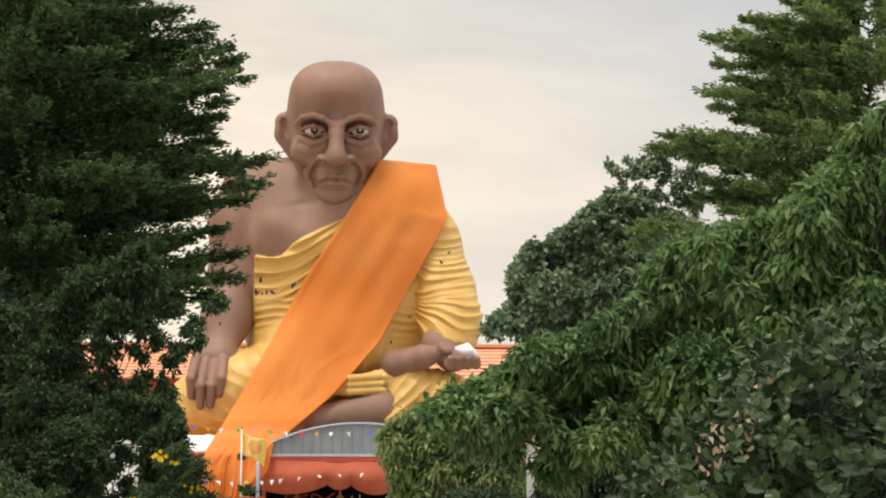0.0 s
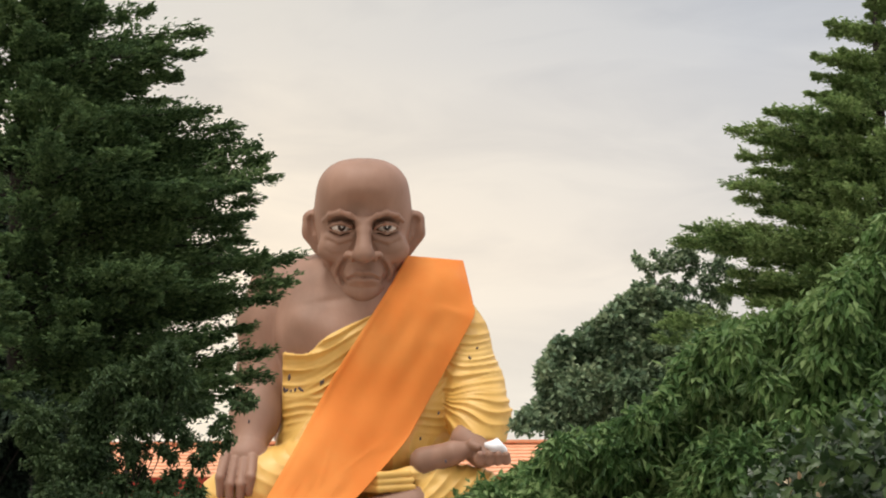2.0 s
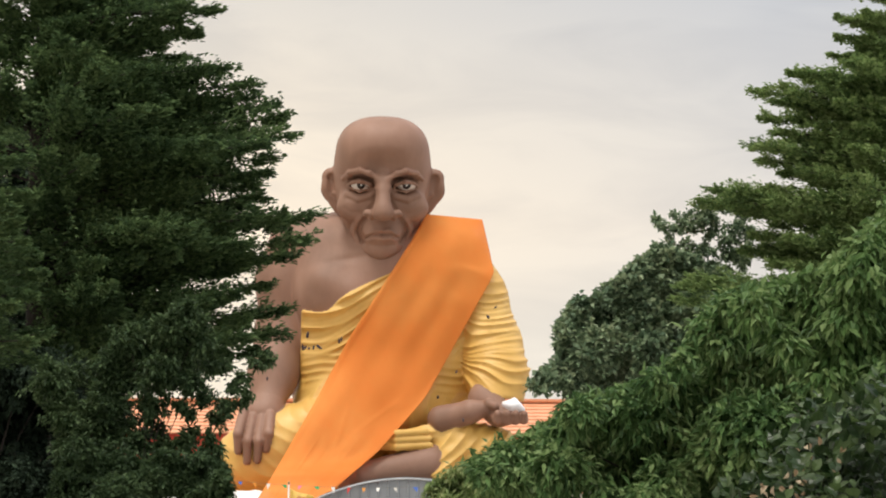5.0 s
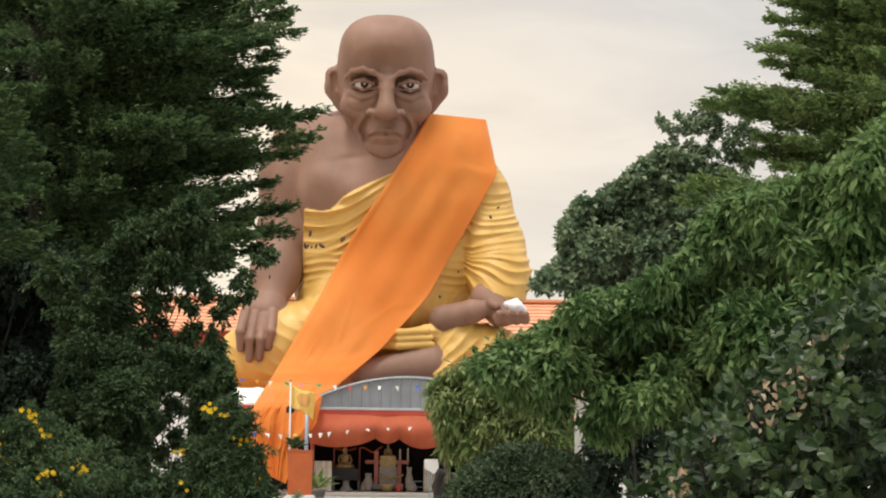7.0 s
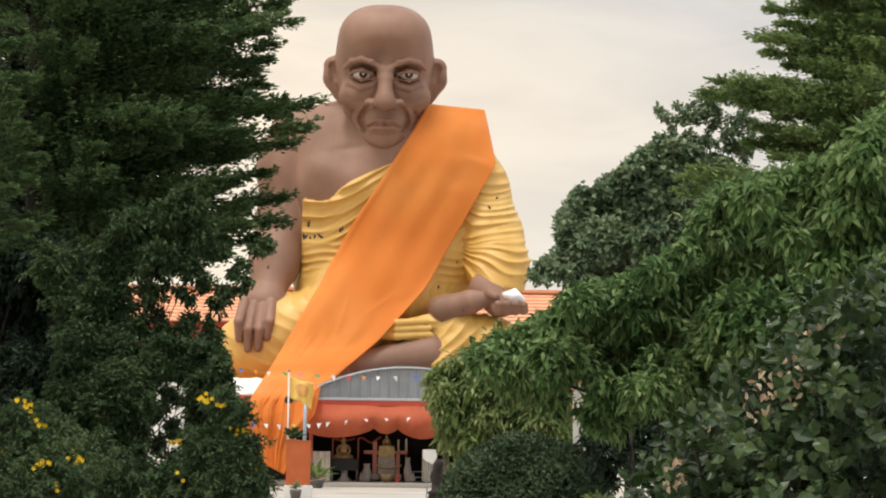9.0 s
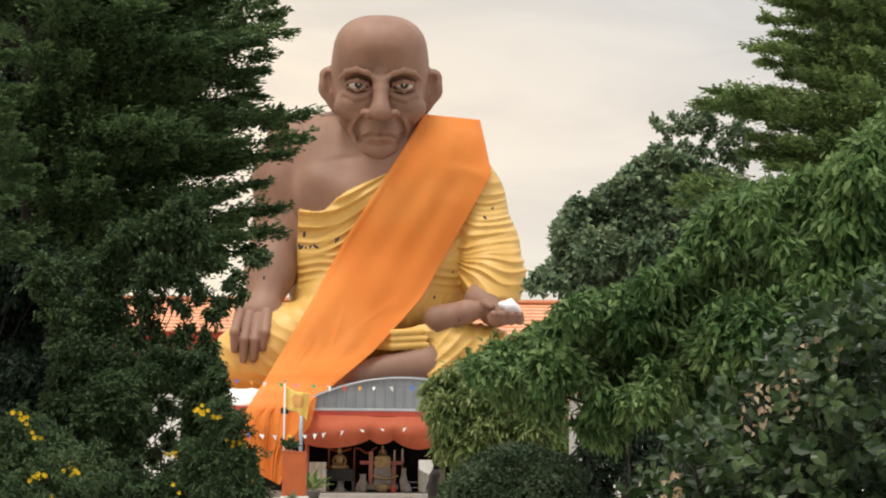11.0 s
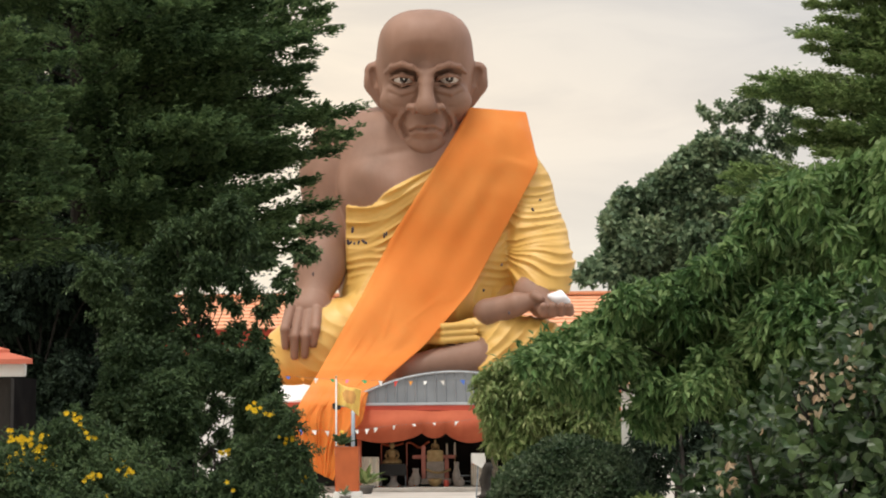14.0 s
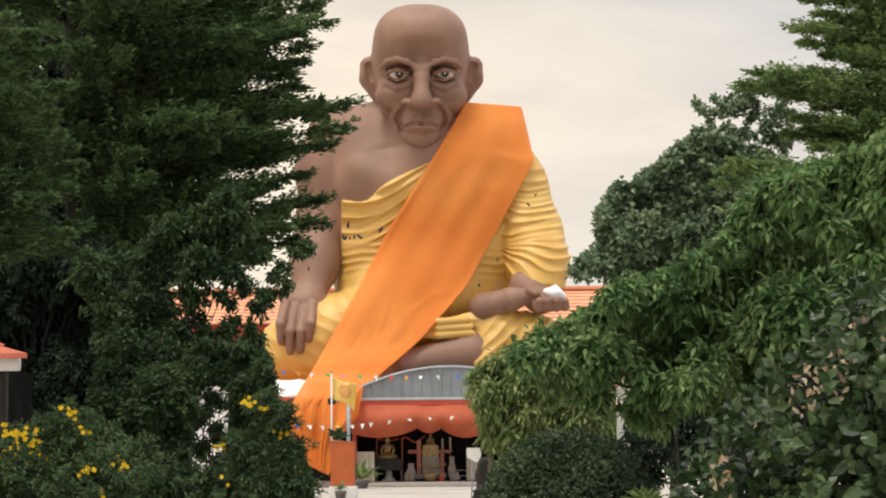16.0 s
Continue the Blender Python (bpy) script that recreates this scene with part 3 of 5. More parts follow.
def drape():
    near = front_depth(statue_points)
    n, m = 240, 96
    left = smooth_line([(838, 200), (824, 180), (800, 225), (772, 270), (690, 402), (636, 508), (562, 640), (522, 706), (508, 738), (510, 772), (530, 806), (550, 826)], n)
    right = smooth_line([(912, 206), (922, 188), (934, 238), (945, 285), (884, 398), (826, 506), (744, 602), (672, 664), (642, 690), (634, 735), (604, 772), (582, 842)], n)
    t = np.linspace(0, 1, m)[None, :, None]
    uv = left[:, None] * (1 - t) + right[:, None] * t
    s = np.linspace(0, 1, n)[:, None]
    u, v = uv[..., 0], uv[..., 1]
    w = near(u, v) - 7
    over = np.clip((0.09 - s) / 0.09, 0, 1)
    w = w + 70 * over ** 1.4
    # free-hanging end, in front of the low roofs
    hang = np.clip((v - 590) / 70, 0, 1)
    hang = hang * hang * (3 - 2 * hang)
    w = w * (1 - hang) + hang * (-180 - 5.2 * np.clip(v - 630, 0, 66) - 0.3 * np.clip(v - 700, 0, 200))
    for _ in range(60):
        w[1:-1] = (w[:-2] + 2 * w[1:-1] + w[2:]) / 4
    tt = np.linspace(0, 1, m)[None]
    fold = np.zeros_like(w)
    for k in range(1, 9):
        a, b, c = np.random.uniform(1.5, 11), np.random.uniform(-9, 9), np.random.uniform(0, 6.28)
        fold += np.sin(a * tt * 2.6 + b * s * 2.2 + c + 1.2 * np.sin(5 * s + k)) / (0.8 + 0.16 * a)
    w = w + fold * (0.9 + 3.2 * np.clip((s - 0.42) / 0.3, 0, 1)) - 2 * np.exp(-((tt - 0.03) / 0.03) ** 2)
    w = w - 4.0 * np.exp(-((tt - 0.42 - 0.1 * s) / 0.05) ** 2) * np.clip((s - 0.5) * 6, 0, 1)
    low = np.clip((s - 0.5) * 5, 0, 1)
    for k in range(11):
        c = np.random.uniform(0.05, 0.95) + np.random.uniform(-0.35, 0.35) * (s - 0.7)
        w = w - np.random.uniform(2.0, 5.5) * low * np.exp(-((tt - c) / np.random.uniform(0.012, 0.03)) ** 2)
    for k in range(16):
        s0, t0, a = np.random.uniform(0.15, 0.7), np.random.uniform(0.1, 0.9), np.random.uniform(-0.25, 0.45)
        w = w - np.random.uniform(0.8, 2.2) * np.exp(-(((s - s0) - a * (tt - t0)) / 0.009) ** 2 - ((tt - t0) / np.random.uniform(0.08, 0.22)) ** 2)
    v_world = spot(u, v, S_D + w / S_K).reshape(-1, 3)
    i, j = np.meshgrid(np.arange(n - 1), np.arange(m - 1), indexing="ij")
    a = (i * m + j).ravel()
    f = np.stack([a, a + 1, a + m + 1, a + m], -1)
    t = thing("orange_sash", "long sheer orange cloth draped from the statue's shoulder", "cloth")
    cut = int(0.77 * n)
    row = f[:, 0] // m
    for name, keep, mat, label in (("shoulder_length", row < cut, M["drape"], "doubled orange gauze"), ("hanging_end", row >= cut, M["drape_thin"], "single thin see-through layer")):
        used, small = np.unique(f[keep], return_inverse=True)
        ob = place_mesh(name, v_world[used], small.reshape(-1, 4), mat, t, label, smooth=True)
        sol = ob.modifiers.new("thickness", "SOLIDIFY")
        sol.thickness = 0.02


drape()


def spot_box(name, u0, u1, v0, v1, d0, d1, mat, parent=None, label="", bevel=0.0):
    """A box whose front face spans the drawing's rectangle at depth d0."""
    a, b = pt(u0, v1, d0), pt(u1, v0, d0)
    return part(name, box(a.x, b.x, d0, d1, a.z, b.z, bevel), mat, parent, label)


def bowl():
    c = pt(981, 521, S_D - 128 / S_K)
    bm = lathe([(0.12, -0.33), (0.36, -0.27), (0.52, -0.08), (0.53, 0.06), (0.44, 0.2), (0.3, 0.3), (0.16, 0.38), (0.05, 0.4)], 28)
    for v in bm.verts:
        v.co += Vector((0.07 * math.sin(7 * v.co.z + 3), 0.0, 0.05 * math.sin(9 * v.co.x) + 0.04 * math.sin(11 * v.co.y)))
    ob = part("alms_ball", bm, M["bowl"], smooth=True)
    ob.location = c
    tagged(ob, "glossy white rounded offering resting in the statue's open palm", "offering")


bowl()


def pedestal():
    a, b = pt(440, 700, S_D - 4), pt(1050, 700, S_D - 4)
    t = thing("pedestal", "broad cement pedestal carrying the seated statue", "pedestal")
    part("block", box(a.x, b.x, S_D - 6, S_D + 9, 0, a.z - 0.5, 0.1), M["cement"], t)
    part("lotus_rim", box(a.x - 0.4, b.x + 0.4, S_D - 6.4, S_D + 9.4, a.z - 0.5, a.z + 0.12, 0.2), M["tile"], t)


pedestal()


# ---- hall behind, with the orange tiled roof ----
def hall():
    t = thing("temple_hall", "long low temple hall with an orange tiled roof", "building")
    a, b = pt(150, 575, 122), pt(1130, 575, 122)
    ridge, eave = pt(600, 517, 128).z, a.z
    part("wall", box(a.x + 0.6, b.x - 0.6, 123, 134, 0, eave), M["red"], t)
    rows = 9
    for k in range(rows):
        y0, y1 = 122 + 6 * k / rows, 122 + 6 * (k + 1) / rows + 0.25
        z0, z1 = eave + (ridge - eave) * k / rows, eave + (ridge - eave) * (k + 1) / rows
        bm = bmesh.new()
        n = 90
        vs = []
        for i in range(n + 1):
            x = a.x + (b.x - a.x) * i / n
            wv = 0.02 * (i % 2)
            vs.append([bm.verts.new(p) for p in ((x, y0, z0 + 0.025 + wv), (x, y1, z1 + 0.02 + wv), (x, y0, z0 - 0.05))])
        for p, q in zip(vs, vs[1:]):
            bm.faces.new((p[0], q[0], q[1], p[1]))
            bm.faces.new((p[2], q[2], q[0], p[0]))
        part("tile_course", bm, M["tile"], t)
    part("roof_back", box(a.x, b.x, 128.2, 134.5, eave + 0.2, ridge), M["tile"], t)
    part("ridge", box(a.x, b.x, 127.8, 128.4, ridge, ridge + 0.25, 0.08), M["tile"], t)


hall()

# ---- open-fronted pavilion before the statue ----
P_D = 80.0


def pavilion():
    t = thing("pavilion", "open pavilion with an arched grey sheet roof and orange-red valance", "pavilion")
    x0, x1 = pt(622, 700, P_D).x, pt(968, 700, P_D).x
    z0, z1 = pt(795, 704, P_D).z, pt(795, 649, P_D).z
    zs = pt(622, 693, P_D).z
    n = 20
    mid, half = (x0 + x1) / 2, (x1 - x0) / 2

    def arch(x):
        return zs + (z1 - zs) * (1 - ((x - mid) / half) ** 2)
    for k in range(n):
        a, b = x0 + (x1 - x0) * k / n, x0 + (x1 - x0) * (k + 1) / n
        bm = bmesh.new()
        prof = ((a, 0.0), (a + (b - a) * 0.12, -0.05), (a + (b - a) * 0.2, -0.05), (a + (b - a) * 0.3, 0.0), (b, 0.0))
        rows = [(bm.verts.new((x, P_D + y, z0)), bm.verts.new((x, P_D + y, arch(x) - 0.03))) for x, y in prof]
        back = [(bm.verts.new((x, P_D + 0.06, z0)), bm.verts.new((x, P_D + 0.06, arch(x) - 0.03))) for x, y in prof]
        for side in (rows, back):
            for p, q in zip(side, side[1:]):
                bm.faces.new((p[0], q[0], q[1], p[1]))
        part("sheet", bm, M["zinc"], t)
    pts = [(x0 + (x1 - x0) * k / 30, P_D - 0.06, arch(x0 + (x1 - x0) * k / 30)) for k in range(31)]
    part("arch_trim", tube(pts, 0.05, 6), M["zinc_light"], t, smooth=True)
    bm = bmesh.new()
    prev = None
    for k in range(31):
        x = x0 + (x1 - x0) * k / 30
        cur = [bm.verts.new((x, y, arch(x) + dz)) for y, dz in ((P_D - 0.1, 0.0), (P_D + 9, 0.0), (P_D + 9, 0.06), (P_D - 0.1, 0.06))]
        if prev:
            for i in range(4):
                bm.faces.new((prev[i], cur[i], cur[(i + 1) % 4], prev[(i + 1) % 4]))
        prev = cur
    part("vault", bm, M["zinc"], t, smooth=False)
    part("gutter", box(x0 - 0.1, x1 + 0.1, P_D - 0.14, P_D - 0.02, z0 - 0.1, z0 + 0.02, 0.03), M["zinc_light"], t)
    zf = pt(700, 718, P_D).z
    part("fascia", box(x0, x1, P_D - 0.1, P_D + 0.05, zf, z0 - 0.1), M["red"], t)
    # valance: three swags with a bellied face
    m, rows = 120, 14
    u = np.linspace(622, 968, m)
    notch = np.array([600, 739, 781, 868, 968 + 20])
    low = np.zeros(m)
    for a, b in zip(notch, notch[1:]):
        k = (u > a) & (u <= b)
        f = (u[k] - a) / (b - a)
        low[k] = 757 + (18 if b - a > 60 else 10) * np.sin(np.pi * f) ** 0.7
    s = np.linspace(0, 1, rows)[:, None]
    v = 717 + (low[None] - 717) * s
    dd = P_D - 0.12 - 0.45 * np.sin(np.pi * np.clip(s * 0.9 + 0.05, 0, 1)) + 0.05 * np.sin(u[None] / 7.0 + 3 * s) * s + 0.08 * np.sin(u[None] / 23.0)
    vw = spot(np.broadcast_to(u[None], v.shape), v, dd).reshape(-1, 3)
    i, j = np.meshgrid(np.arange(rows - 1), np.arange(m - 1), indexing="ij")
    a = (i * m + j).ravel()
    ob = place_mesh("valance", vw, np.stack([a, a + 1, a + m + 1, a + m], -1), M["curtain"], t, "sagging orange-red cloth valance with scalloped hem", True)
    for u_post in (628, 912, 964):
        p = pt(u_post, 750, P_D + 0.3)
        part("post", tube([(p.x, P_D + 0.3, 0), (p.x, P_D + 0.3, z0)], 0.09, 10), M["curtain"], t)
    # added walls and ceiling: interior shade put into their near-black colour
    part("shade_back_wall", box(x0 - 0.3, x1 + 0.3, P_D + 5.5, P_D + 5.7, 0.1, z0), M["dark"], t)
    part("shade_side_wall", box(x0 - 0.3, x0 - 0.15, P_D + 1.5, P_D + 5.5, 0.1, z0), M["dark"], t)
    part("shade_side_wall", box(x1 + 0.15, x1 + 0.3, P_D + 0.5, P_D + 5.5, 0.1, z0), M["dark"], t)
    part("shade_ceiling", box(x0, x1, P_D + 0.1, P_D + 5.5, z0 - 0.06, z0 - 0.02), M["dark"], t)
    part("floor_slab", box(x0 - 6, x1 + 4, P_D - 1.0, P_D + 5.4, 0.0, 0.16, 0.03), M["cement"], t)


M["zinc_light"] = material("light_zinc_trim", ((0.42, 0.45, 0.48), (0.52, 0.55, 0.58)), 0.4, 1.0, 4, 0.03, metal=0.2)
pavilion()


def side_gallery():
    t = thing("side_gallery", "low white-roofed side gallery with a red fascia", "building")
    a, b = pt(240, 703, 82), pt(640, 703, 82)
    top, mid, low = pt(500, 669, 82).z, a.z, pt(500, 722, 82).z
    bm = bmesh.new()
    n = 40
    prev = None
    for k in range(n + 1):
        x = a.x + (b.x - a.x) * k / n
        rib = 0.05 * (k % 4 == 0)
        cur = [bm.verts.new((x, 82.0, mid + rib)), bm.verts.new((x, 85.0, top + rib)), bm.verts.new((x, 85.0, mid)), bm.verts.new((x, 82.0, mid - 0.06))]
        if prev:
            for i in range(4):
                bm.faces.new((prev[i], cur[i], cur[(i + 1) % 4], prev[(i + 1) % 4]))
        prev = cur
    part("roof", bm, M["white"], t)
    part("fascia", box(a.x, b.x, 81.92, 82.05, low, mid - 0.06), M["red"], t)
    c = pt(470, 703, 84).x
    part("wall", box(a.x, c, 84.2, 84.4, 0, low), M["white"], t)
    # under-roof shade put into this wall's near-black colour
    part("shade_back_wall", box(c, b.x, 86.2, 86.4, 0.1, mid), M["dark"], t)
    for u in (300, 430, 500):
        x = pt(u, 750, 82.4).x
        part("column", box(x - 0.12, x + 0.12, 82.3, 82.54, 0, low, 0.02), M["white"], t)


side_gallery()


# ---- trees ----
def trunk_of(t, points, radii, sides=10):
    return part("trunk", tube(points, radii, sides), M["bark"], t, smooth=True)


def bough_leaves(start, tip, sprays, leaves, wide, rng, lift=0.06, thick=2.0):
    """Flat feathery bough from start to tip: bases, ways, normals of its leaves and the twig lines."""
    start, tip = np.array(start), np.array(tip)
    axis = tip - start
    span = np.linalg.norm(axis)
    ahead = axis / span
    side = unit(np.cross(ahead, (0, 0, 1)))
    s = 1 - rng.random(sprays) ** 1.15 * 0.86
    s[: max(3, sprays // 10)] = 1.0
    root = start + axis * s[:, None] + np.array((0, 0, 1)) * (lift * span * np.sin(np.pi * s) * 0.5)[:, None]
    turn = rng.uniform(-1, 1, sprays) * (1.15 - 0.55 * s)
    reach = wide * span * (1.08 - s) * rng.uniform(0.5, 1.0, sprays) + span * 0.05 * rng.uniform(0.5, 1.3, sprays)
    root = np.where((s == 1.0)[:, None], root - axis * 0.1, root)
    reach = np.where(s == 1.0, span * 0.11, reach)
    turn = np.where(s == 1.0, turn * 0.25, turn)
    way = unit(ahead * np.cos(turn)[:, None] + side * np.sin(turn)[:, None] + np.array((0, 0, 1)) * rng.normal(0.16, 0.13, sprays)[:, None])
    k = rng.random((sprays, leaves))
    base = root[:, None] + way[:, None] * (reach[:, None] * k)[..., None]
    sag = (k - 0.5) * 0.04 * span
    base = base + rng.normal(0, 0.03 * span ** 0.5, base.shape) * np.array((1, 1, thick)) * (1.2 - s)[:, None, None]
    base[..., 2] -= np.abs(rng.normal(0, 0.05 * thick, k.shape)) * (1.35 - s)[:, None] + sag * 0.3
    flip = rng.choice((-1, 1), k.shape) * rng.uniform(0.2, 0.9, k.shape)
    lat = unit(np.cross(way, (0, 0, 1)))
    lw = way[:, None] + lat[:, None] * flip[..., None] + rng.normal(0, 0.25, base.shape)
    nm = np.array((0, -0.35, 0.9)) + rng.normal(0, 0.55, base.shape)
    return base.reshape(-1, 3), lw.reshape(-1, 3), nm.reshape(-1, 3)


def layered_tree(label, u0, d0, v_top, profile, tips, count, sprays, leaves, size, mat, seed, start_v=620, wide=0.5, side=0.0):
    """Tree of flat tiers. profile: (v, radius on the drawing); tips: exact bough ends (u, v, depth offset)."""
    rng = np.random.default_rng(seed)
    t = thing("tree", label, "tree")
    k = FOCAL / d0
    foot, crown_top = pt(u0, 600, d0), pt(u0, v_top, d0)
    trunk_of(t, [(foot.x, d0, 0), (foot.x + 0.1, d0, 0.3 * crown_top.z), (foot.x - 0.05, d0, 0.65 * crown_top.z), (foot.x, d0, crown_top.z)], [0.036 * crown_top.z ** 0.8, 0.027 * crown_top.z ** 0.8, 0.016 * crown_top.z ** 0.8, 0.02])
    pv, pr = np.array(profile).T
    lines = []
    for u, v, dd in tips:
        tip = spot(u0 + 0.945 * (u - u0), v, d0 + dd)
        drop = 0.18 * abs(u - u0)
        start = spot(u0, v + drop, d0)
        lines.append((start, tip))
        for _ in range(4):
            e = tip + rng.normal(0, 1, 3) * (0.2, 0.5, 0.09) - np.array((0, 0, 0.08))
            e = start + (e - start) * rng.uniform(0.6, 0.9)
            lines.append((start, e))
    for n in range(count):
        v = rng.uniform(v_top, start_v)
        r = np.interp(v, pv, pr) * rng.uniform(0.4, 0.8) / k * (0.6 if v < -130 else 1.0)
        a = side + rng.normal(0, 0.45) if n % 5 < 2 else rng.uniform(0, 6.283) if n % 5 < 3 else rng.uniform(3.5, 5.9)
        start = spot(u0, v + 0.15 * r * k, d0)
        tip = spot(u0, v, d0) + np.array((math.cos(a) * r, math.sin(a) * r, 0))
        lines.append((start, tip))
    out = []
    for start, tip in lines:
        span = np.linalg.norm(np.subtract(tip, start))
        out.append(bough_leaves(start, tip, int(sprays * (0.5 + 0.2 * span)), leaves, wide, rng))
        mid_ = (np.array(start) + tip) / 2 + (0, 0, 0.06 * span)
        part("limb", tube([start, mid_, tip], [0.012 * span + 0.01, 0.008 * span, 0.004], 5, cap=False), M["bark"], t)
    base, way, nm = (np.concatenate(x) for x in zip(*out))
    n = len(base)
    tagged(leaf_mesh("crown", base, way, nm, size * rng.uniform(0.6, 1.3, n), size * rng.uniform(0.38, 0.58, n), mat, t), kind="stuff")
    return t


def clump_tree(label, u0, d0, clumps, twigs, leaves, length, width, mat, seed, droop=0.3, category="tree", name="tree", oval=False, trunk_r=0.16, limb_min=0.4):
    """Broad-leaved tree or shrub. clumps: (u, v, depth offset, radius in metres). Twigs fan out of each and carry the leaves."""
    rng = np.random.default_rng(seed)
    t = thing(name, label, category)
    centres = np.array([spot(u, v, d0 + dd) for u, v, dd, r in clumps])
    radii = np.array([c[3] for c in clumps])
    foot = pt(u0, 600, d0)
    top = centres[:, 2].max()
    trunk_of(t, [(foot.x, d0, 0), (foot.x + 0.05, d0, top * 0.35), (foot.x, d0, top * 0.7)], [trunk_r, trunk_r * 0.75, trunk_r * 0.35], 8)
    bm = bmesh.new()
    for c, r in zip(centres, radii):
        if r < limb_min * radii.max():
            continue
        s = Vector((foot.x, d0, min(c[2] * 0.6, top * 0.6)))
        part("limb", tube([s, (s + Vector(c)) / 2 + Vector((0, 0.1, 0.1)), c], [trunk_r * 0.16, trunk_r * 0.09, 0.006], 5, cap=False), M["bark"], t)
    share = radii ** 2 / (radii ** 2).mean()
    base, way, nm = [], [], []
    for c, r, q in zip(centres, radii, share):
        n = max(8, int(twigs * q))
        out = unit(rng.normal(0, 1, (n, 3)) + (0, -0.35, 0.25))
        far = r * rng.uniform(0.5, 1.1, n) * (1 + 0.45 * (rng.random(n) < 0.1))
        k = rng.random((n, leaves)) ** 0.7
        b = c + out[:, None] * (far[:, None] * (0.5 + 0.5 * k))[..., None] * np.array((1, 1, 0.92))
        b[..., 2] -= droop * 0.35 * r * k ** 2
        b = b + rng.normal(0, 0.35 * length, b.shape)
        w = out[:, None] * 0.7 + rng.normal(0, 0.55, b.shape)
        w[..., 2] -= droop * 1.6
        m = np.array((0, -0.3, 1.0)) + out[:, None] * 0.6 + rng.normal(0, 0.45, b.shape)
        base.append(b.reshape(-1, 3)), way.append(w.reshape(-1, 3)), nm.append(m.reshape(-1, 3))
        for j in range(min(n, 8)):
            e = c + out[j] * far[j] * 0.9
            tube([c, e - np.array((0, 0, droop * 0.2 * r))], [0.008 + 0.004 * r, 0.003], 4, bm, cap=False)
    tagged(part("twig_work", bm, M["bark"], t), kind="stuff")
    base, way, nm = np.concatenate(base), np.concatenate(way), np.concatenate(nm)
    n = len(base)
    tagged(leaf_mesh("crown", base, way, nm, length * rng.uniform(0.6, 1.25, n), width * rng.uniform(0.7, 1.2, n), mat, t, oval=oval), kind="stuff")
    return t


# dark tiered tree beside the path
layered_tree("tall dark green tree with flat feathery tiers of foliage", 130, 27.0, -420,
             [(-420, 100), (-300, 150), (-240, 250), (-190, 280), (-140, 215), (-94, 200), (-77, 290), (-30, 370), (0, 395), (60, 415), (110, 402), (140, 365), (160, 340), (185, 345), (205, 390), (230, 455), (260, 440), (300, 408), (345, 395), (380, 440), (420, 400), (450, 340), (560, 280), (640, 250), (780, 250)],
             [(276, -286, 0), (366, -258, 0.3), (466, -222, 0), (448, -182, -0.4), (430, -138, 0.3), (398, -95, 0.5), (482, -76, 0), (523, -48, 0), (512, -22, 0.3), (580, -12, 0.4), (592, 12, 0), (600, 42, -0.3), (572, 84, 0.2), (545, 110, -0.5), (530, 134, 0.3), (545, 157, 0), (500, 196, -0.3), (636, 186, 0), (632, 232, -0.3), (594, 262, 0.4),
              (552, 312, 0.2), (584, 356, 0), (592, 396, -0.2), (548, 428, 0.3), (500, 330, -1.2), (450, 60, -1.6), (420, 210, -1.8), (540, 62, -0.8), (520, 240, -1.0), (510, 372, -0.6)],
             250, 24, 44, 0.088, M["leaf_layer"], 11, start_v=480, side=0.0)
layered_tree("green feathery tree crowding in beside the dark one", -90, 21.0, -80,
             [(-80, 60), (60, 150), (200, 190), (400, 230), (620, 240), (760, 200)],
             [(70, 60, 0), (88, 92, 0), (118, 150, -0.3), (105, 200, 0), (122, 235, 0), (160, 292, 0.3), (165, 400, 0), (130, 330, -0.3)],
             70, 22, 40, 0.07, M["leaf_layer"], 13, start_v=430)
# added backing tree; its leaf colour carries the canopy's shade
clump_tree("dense tree closing the garden behind, canopy shade put into its leaf colour", 130, 37.0,
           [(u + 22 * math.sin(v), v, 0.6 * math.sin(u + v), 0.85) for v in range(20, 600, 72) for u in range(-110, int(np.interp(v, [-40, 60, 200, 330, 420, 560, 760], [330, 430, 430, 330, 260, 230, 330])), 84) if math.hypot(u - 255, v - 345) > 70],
           80, 22, 0.17, 0.09, M["leaf_shade"], 29, 0.25)
# added filler tree; the dark below the boughs is in its leaf colour
clump_tree("low filler tree with deep shade put into its dark leaf colour", 60, 25.5,
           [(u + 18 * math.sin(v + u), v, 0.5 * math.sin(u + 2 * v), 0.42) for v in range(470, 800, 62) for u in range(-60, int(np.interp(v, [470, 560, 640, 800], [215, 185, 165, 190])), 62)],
           85, 22, 0.1, 0.05, M["leaf_shade"], 35, 0.3)
# tiered tree on the other side, further off
layered_tree("tall green tree with flat layered boughs", 1700, 41.0, -420,
             [(-420, 40), (-300, 90), (-240, 125), (-186, 150), (-116, 160), (-95, 220), (-50, 300), (-20, 275), (50, 312), (85, 285), (105, 250), (125, 320), (150, 395), (180, 325), (260, 312), (290, 420), (345, 430), (480, 360)],
             [(1576, -246, 0), (1552, -186, 0), (1542, -116, 0.4), (1550, -150, 0), (1466, -82, 0), (1394, -48, 0), (1430, -30, 0.5), (1416, 0, 0), (1440, 24, -0.4), (1386, 48, 0), (1404, 76, -0.3), (1450, 96, 0.3), (1318, 134, 0), (1298, 152, 0.4), (1350, 150, -0.5), (1420, 128, -0.2), (1392, 212, 0), (1384, 240, 0.4), (1430, 262, -0.4), (1256, 305, 0), (1290, 290, 0.2), (1270, 330, 0), (1330, 320, -0.4)],
             170, 26, 46, 0.105, M["leaf_layer_b"], 12, start_v=420, side=math.pi)


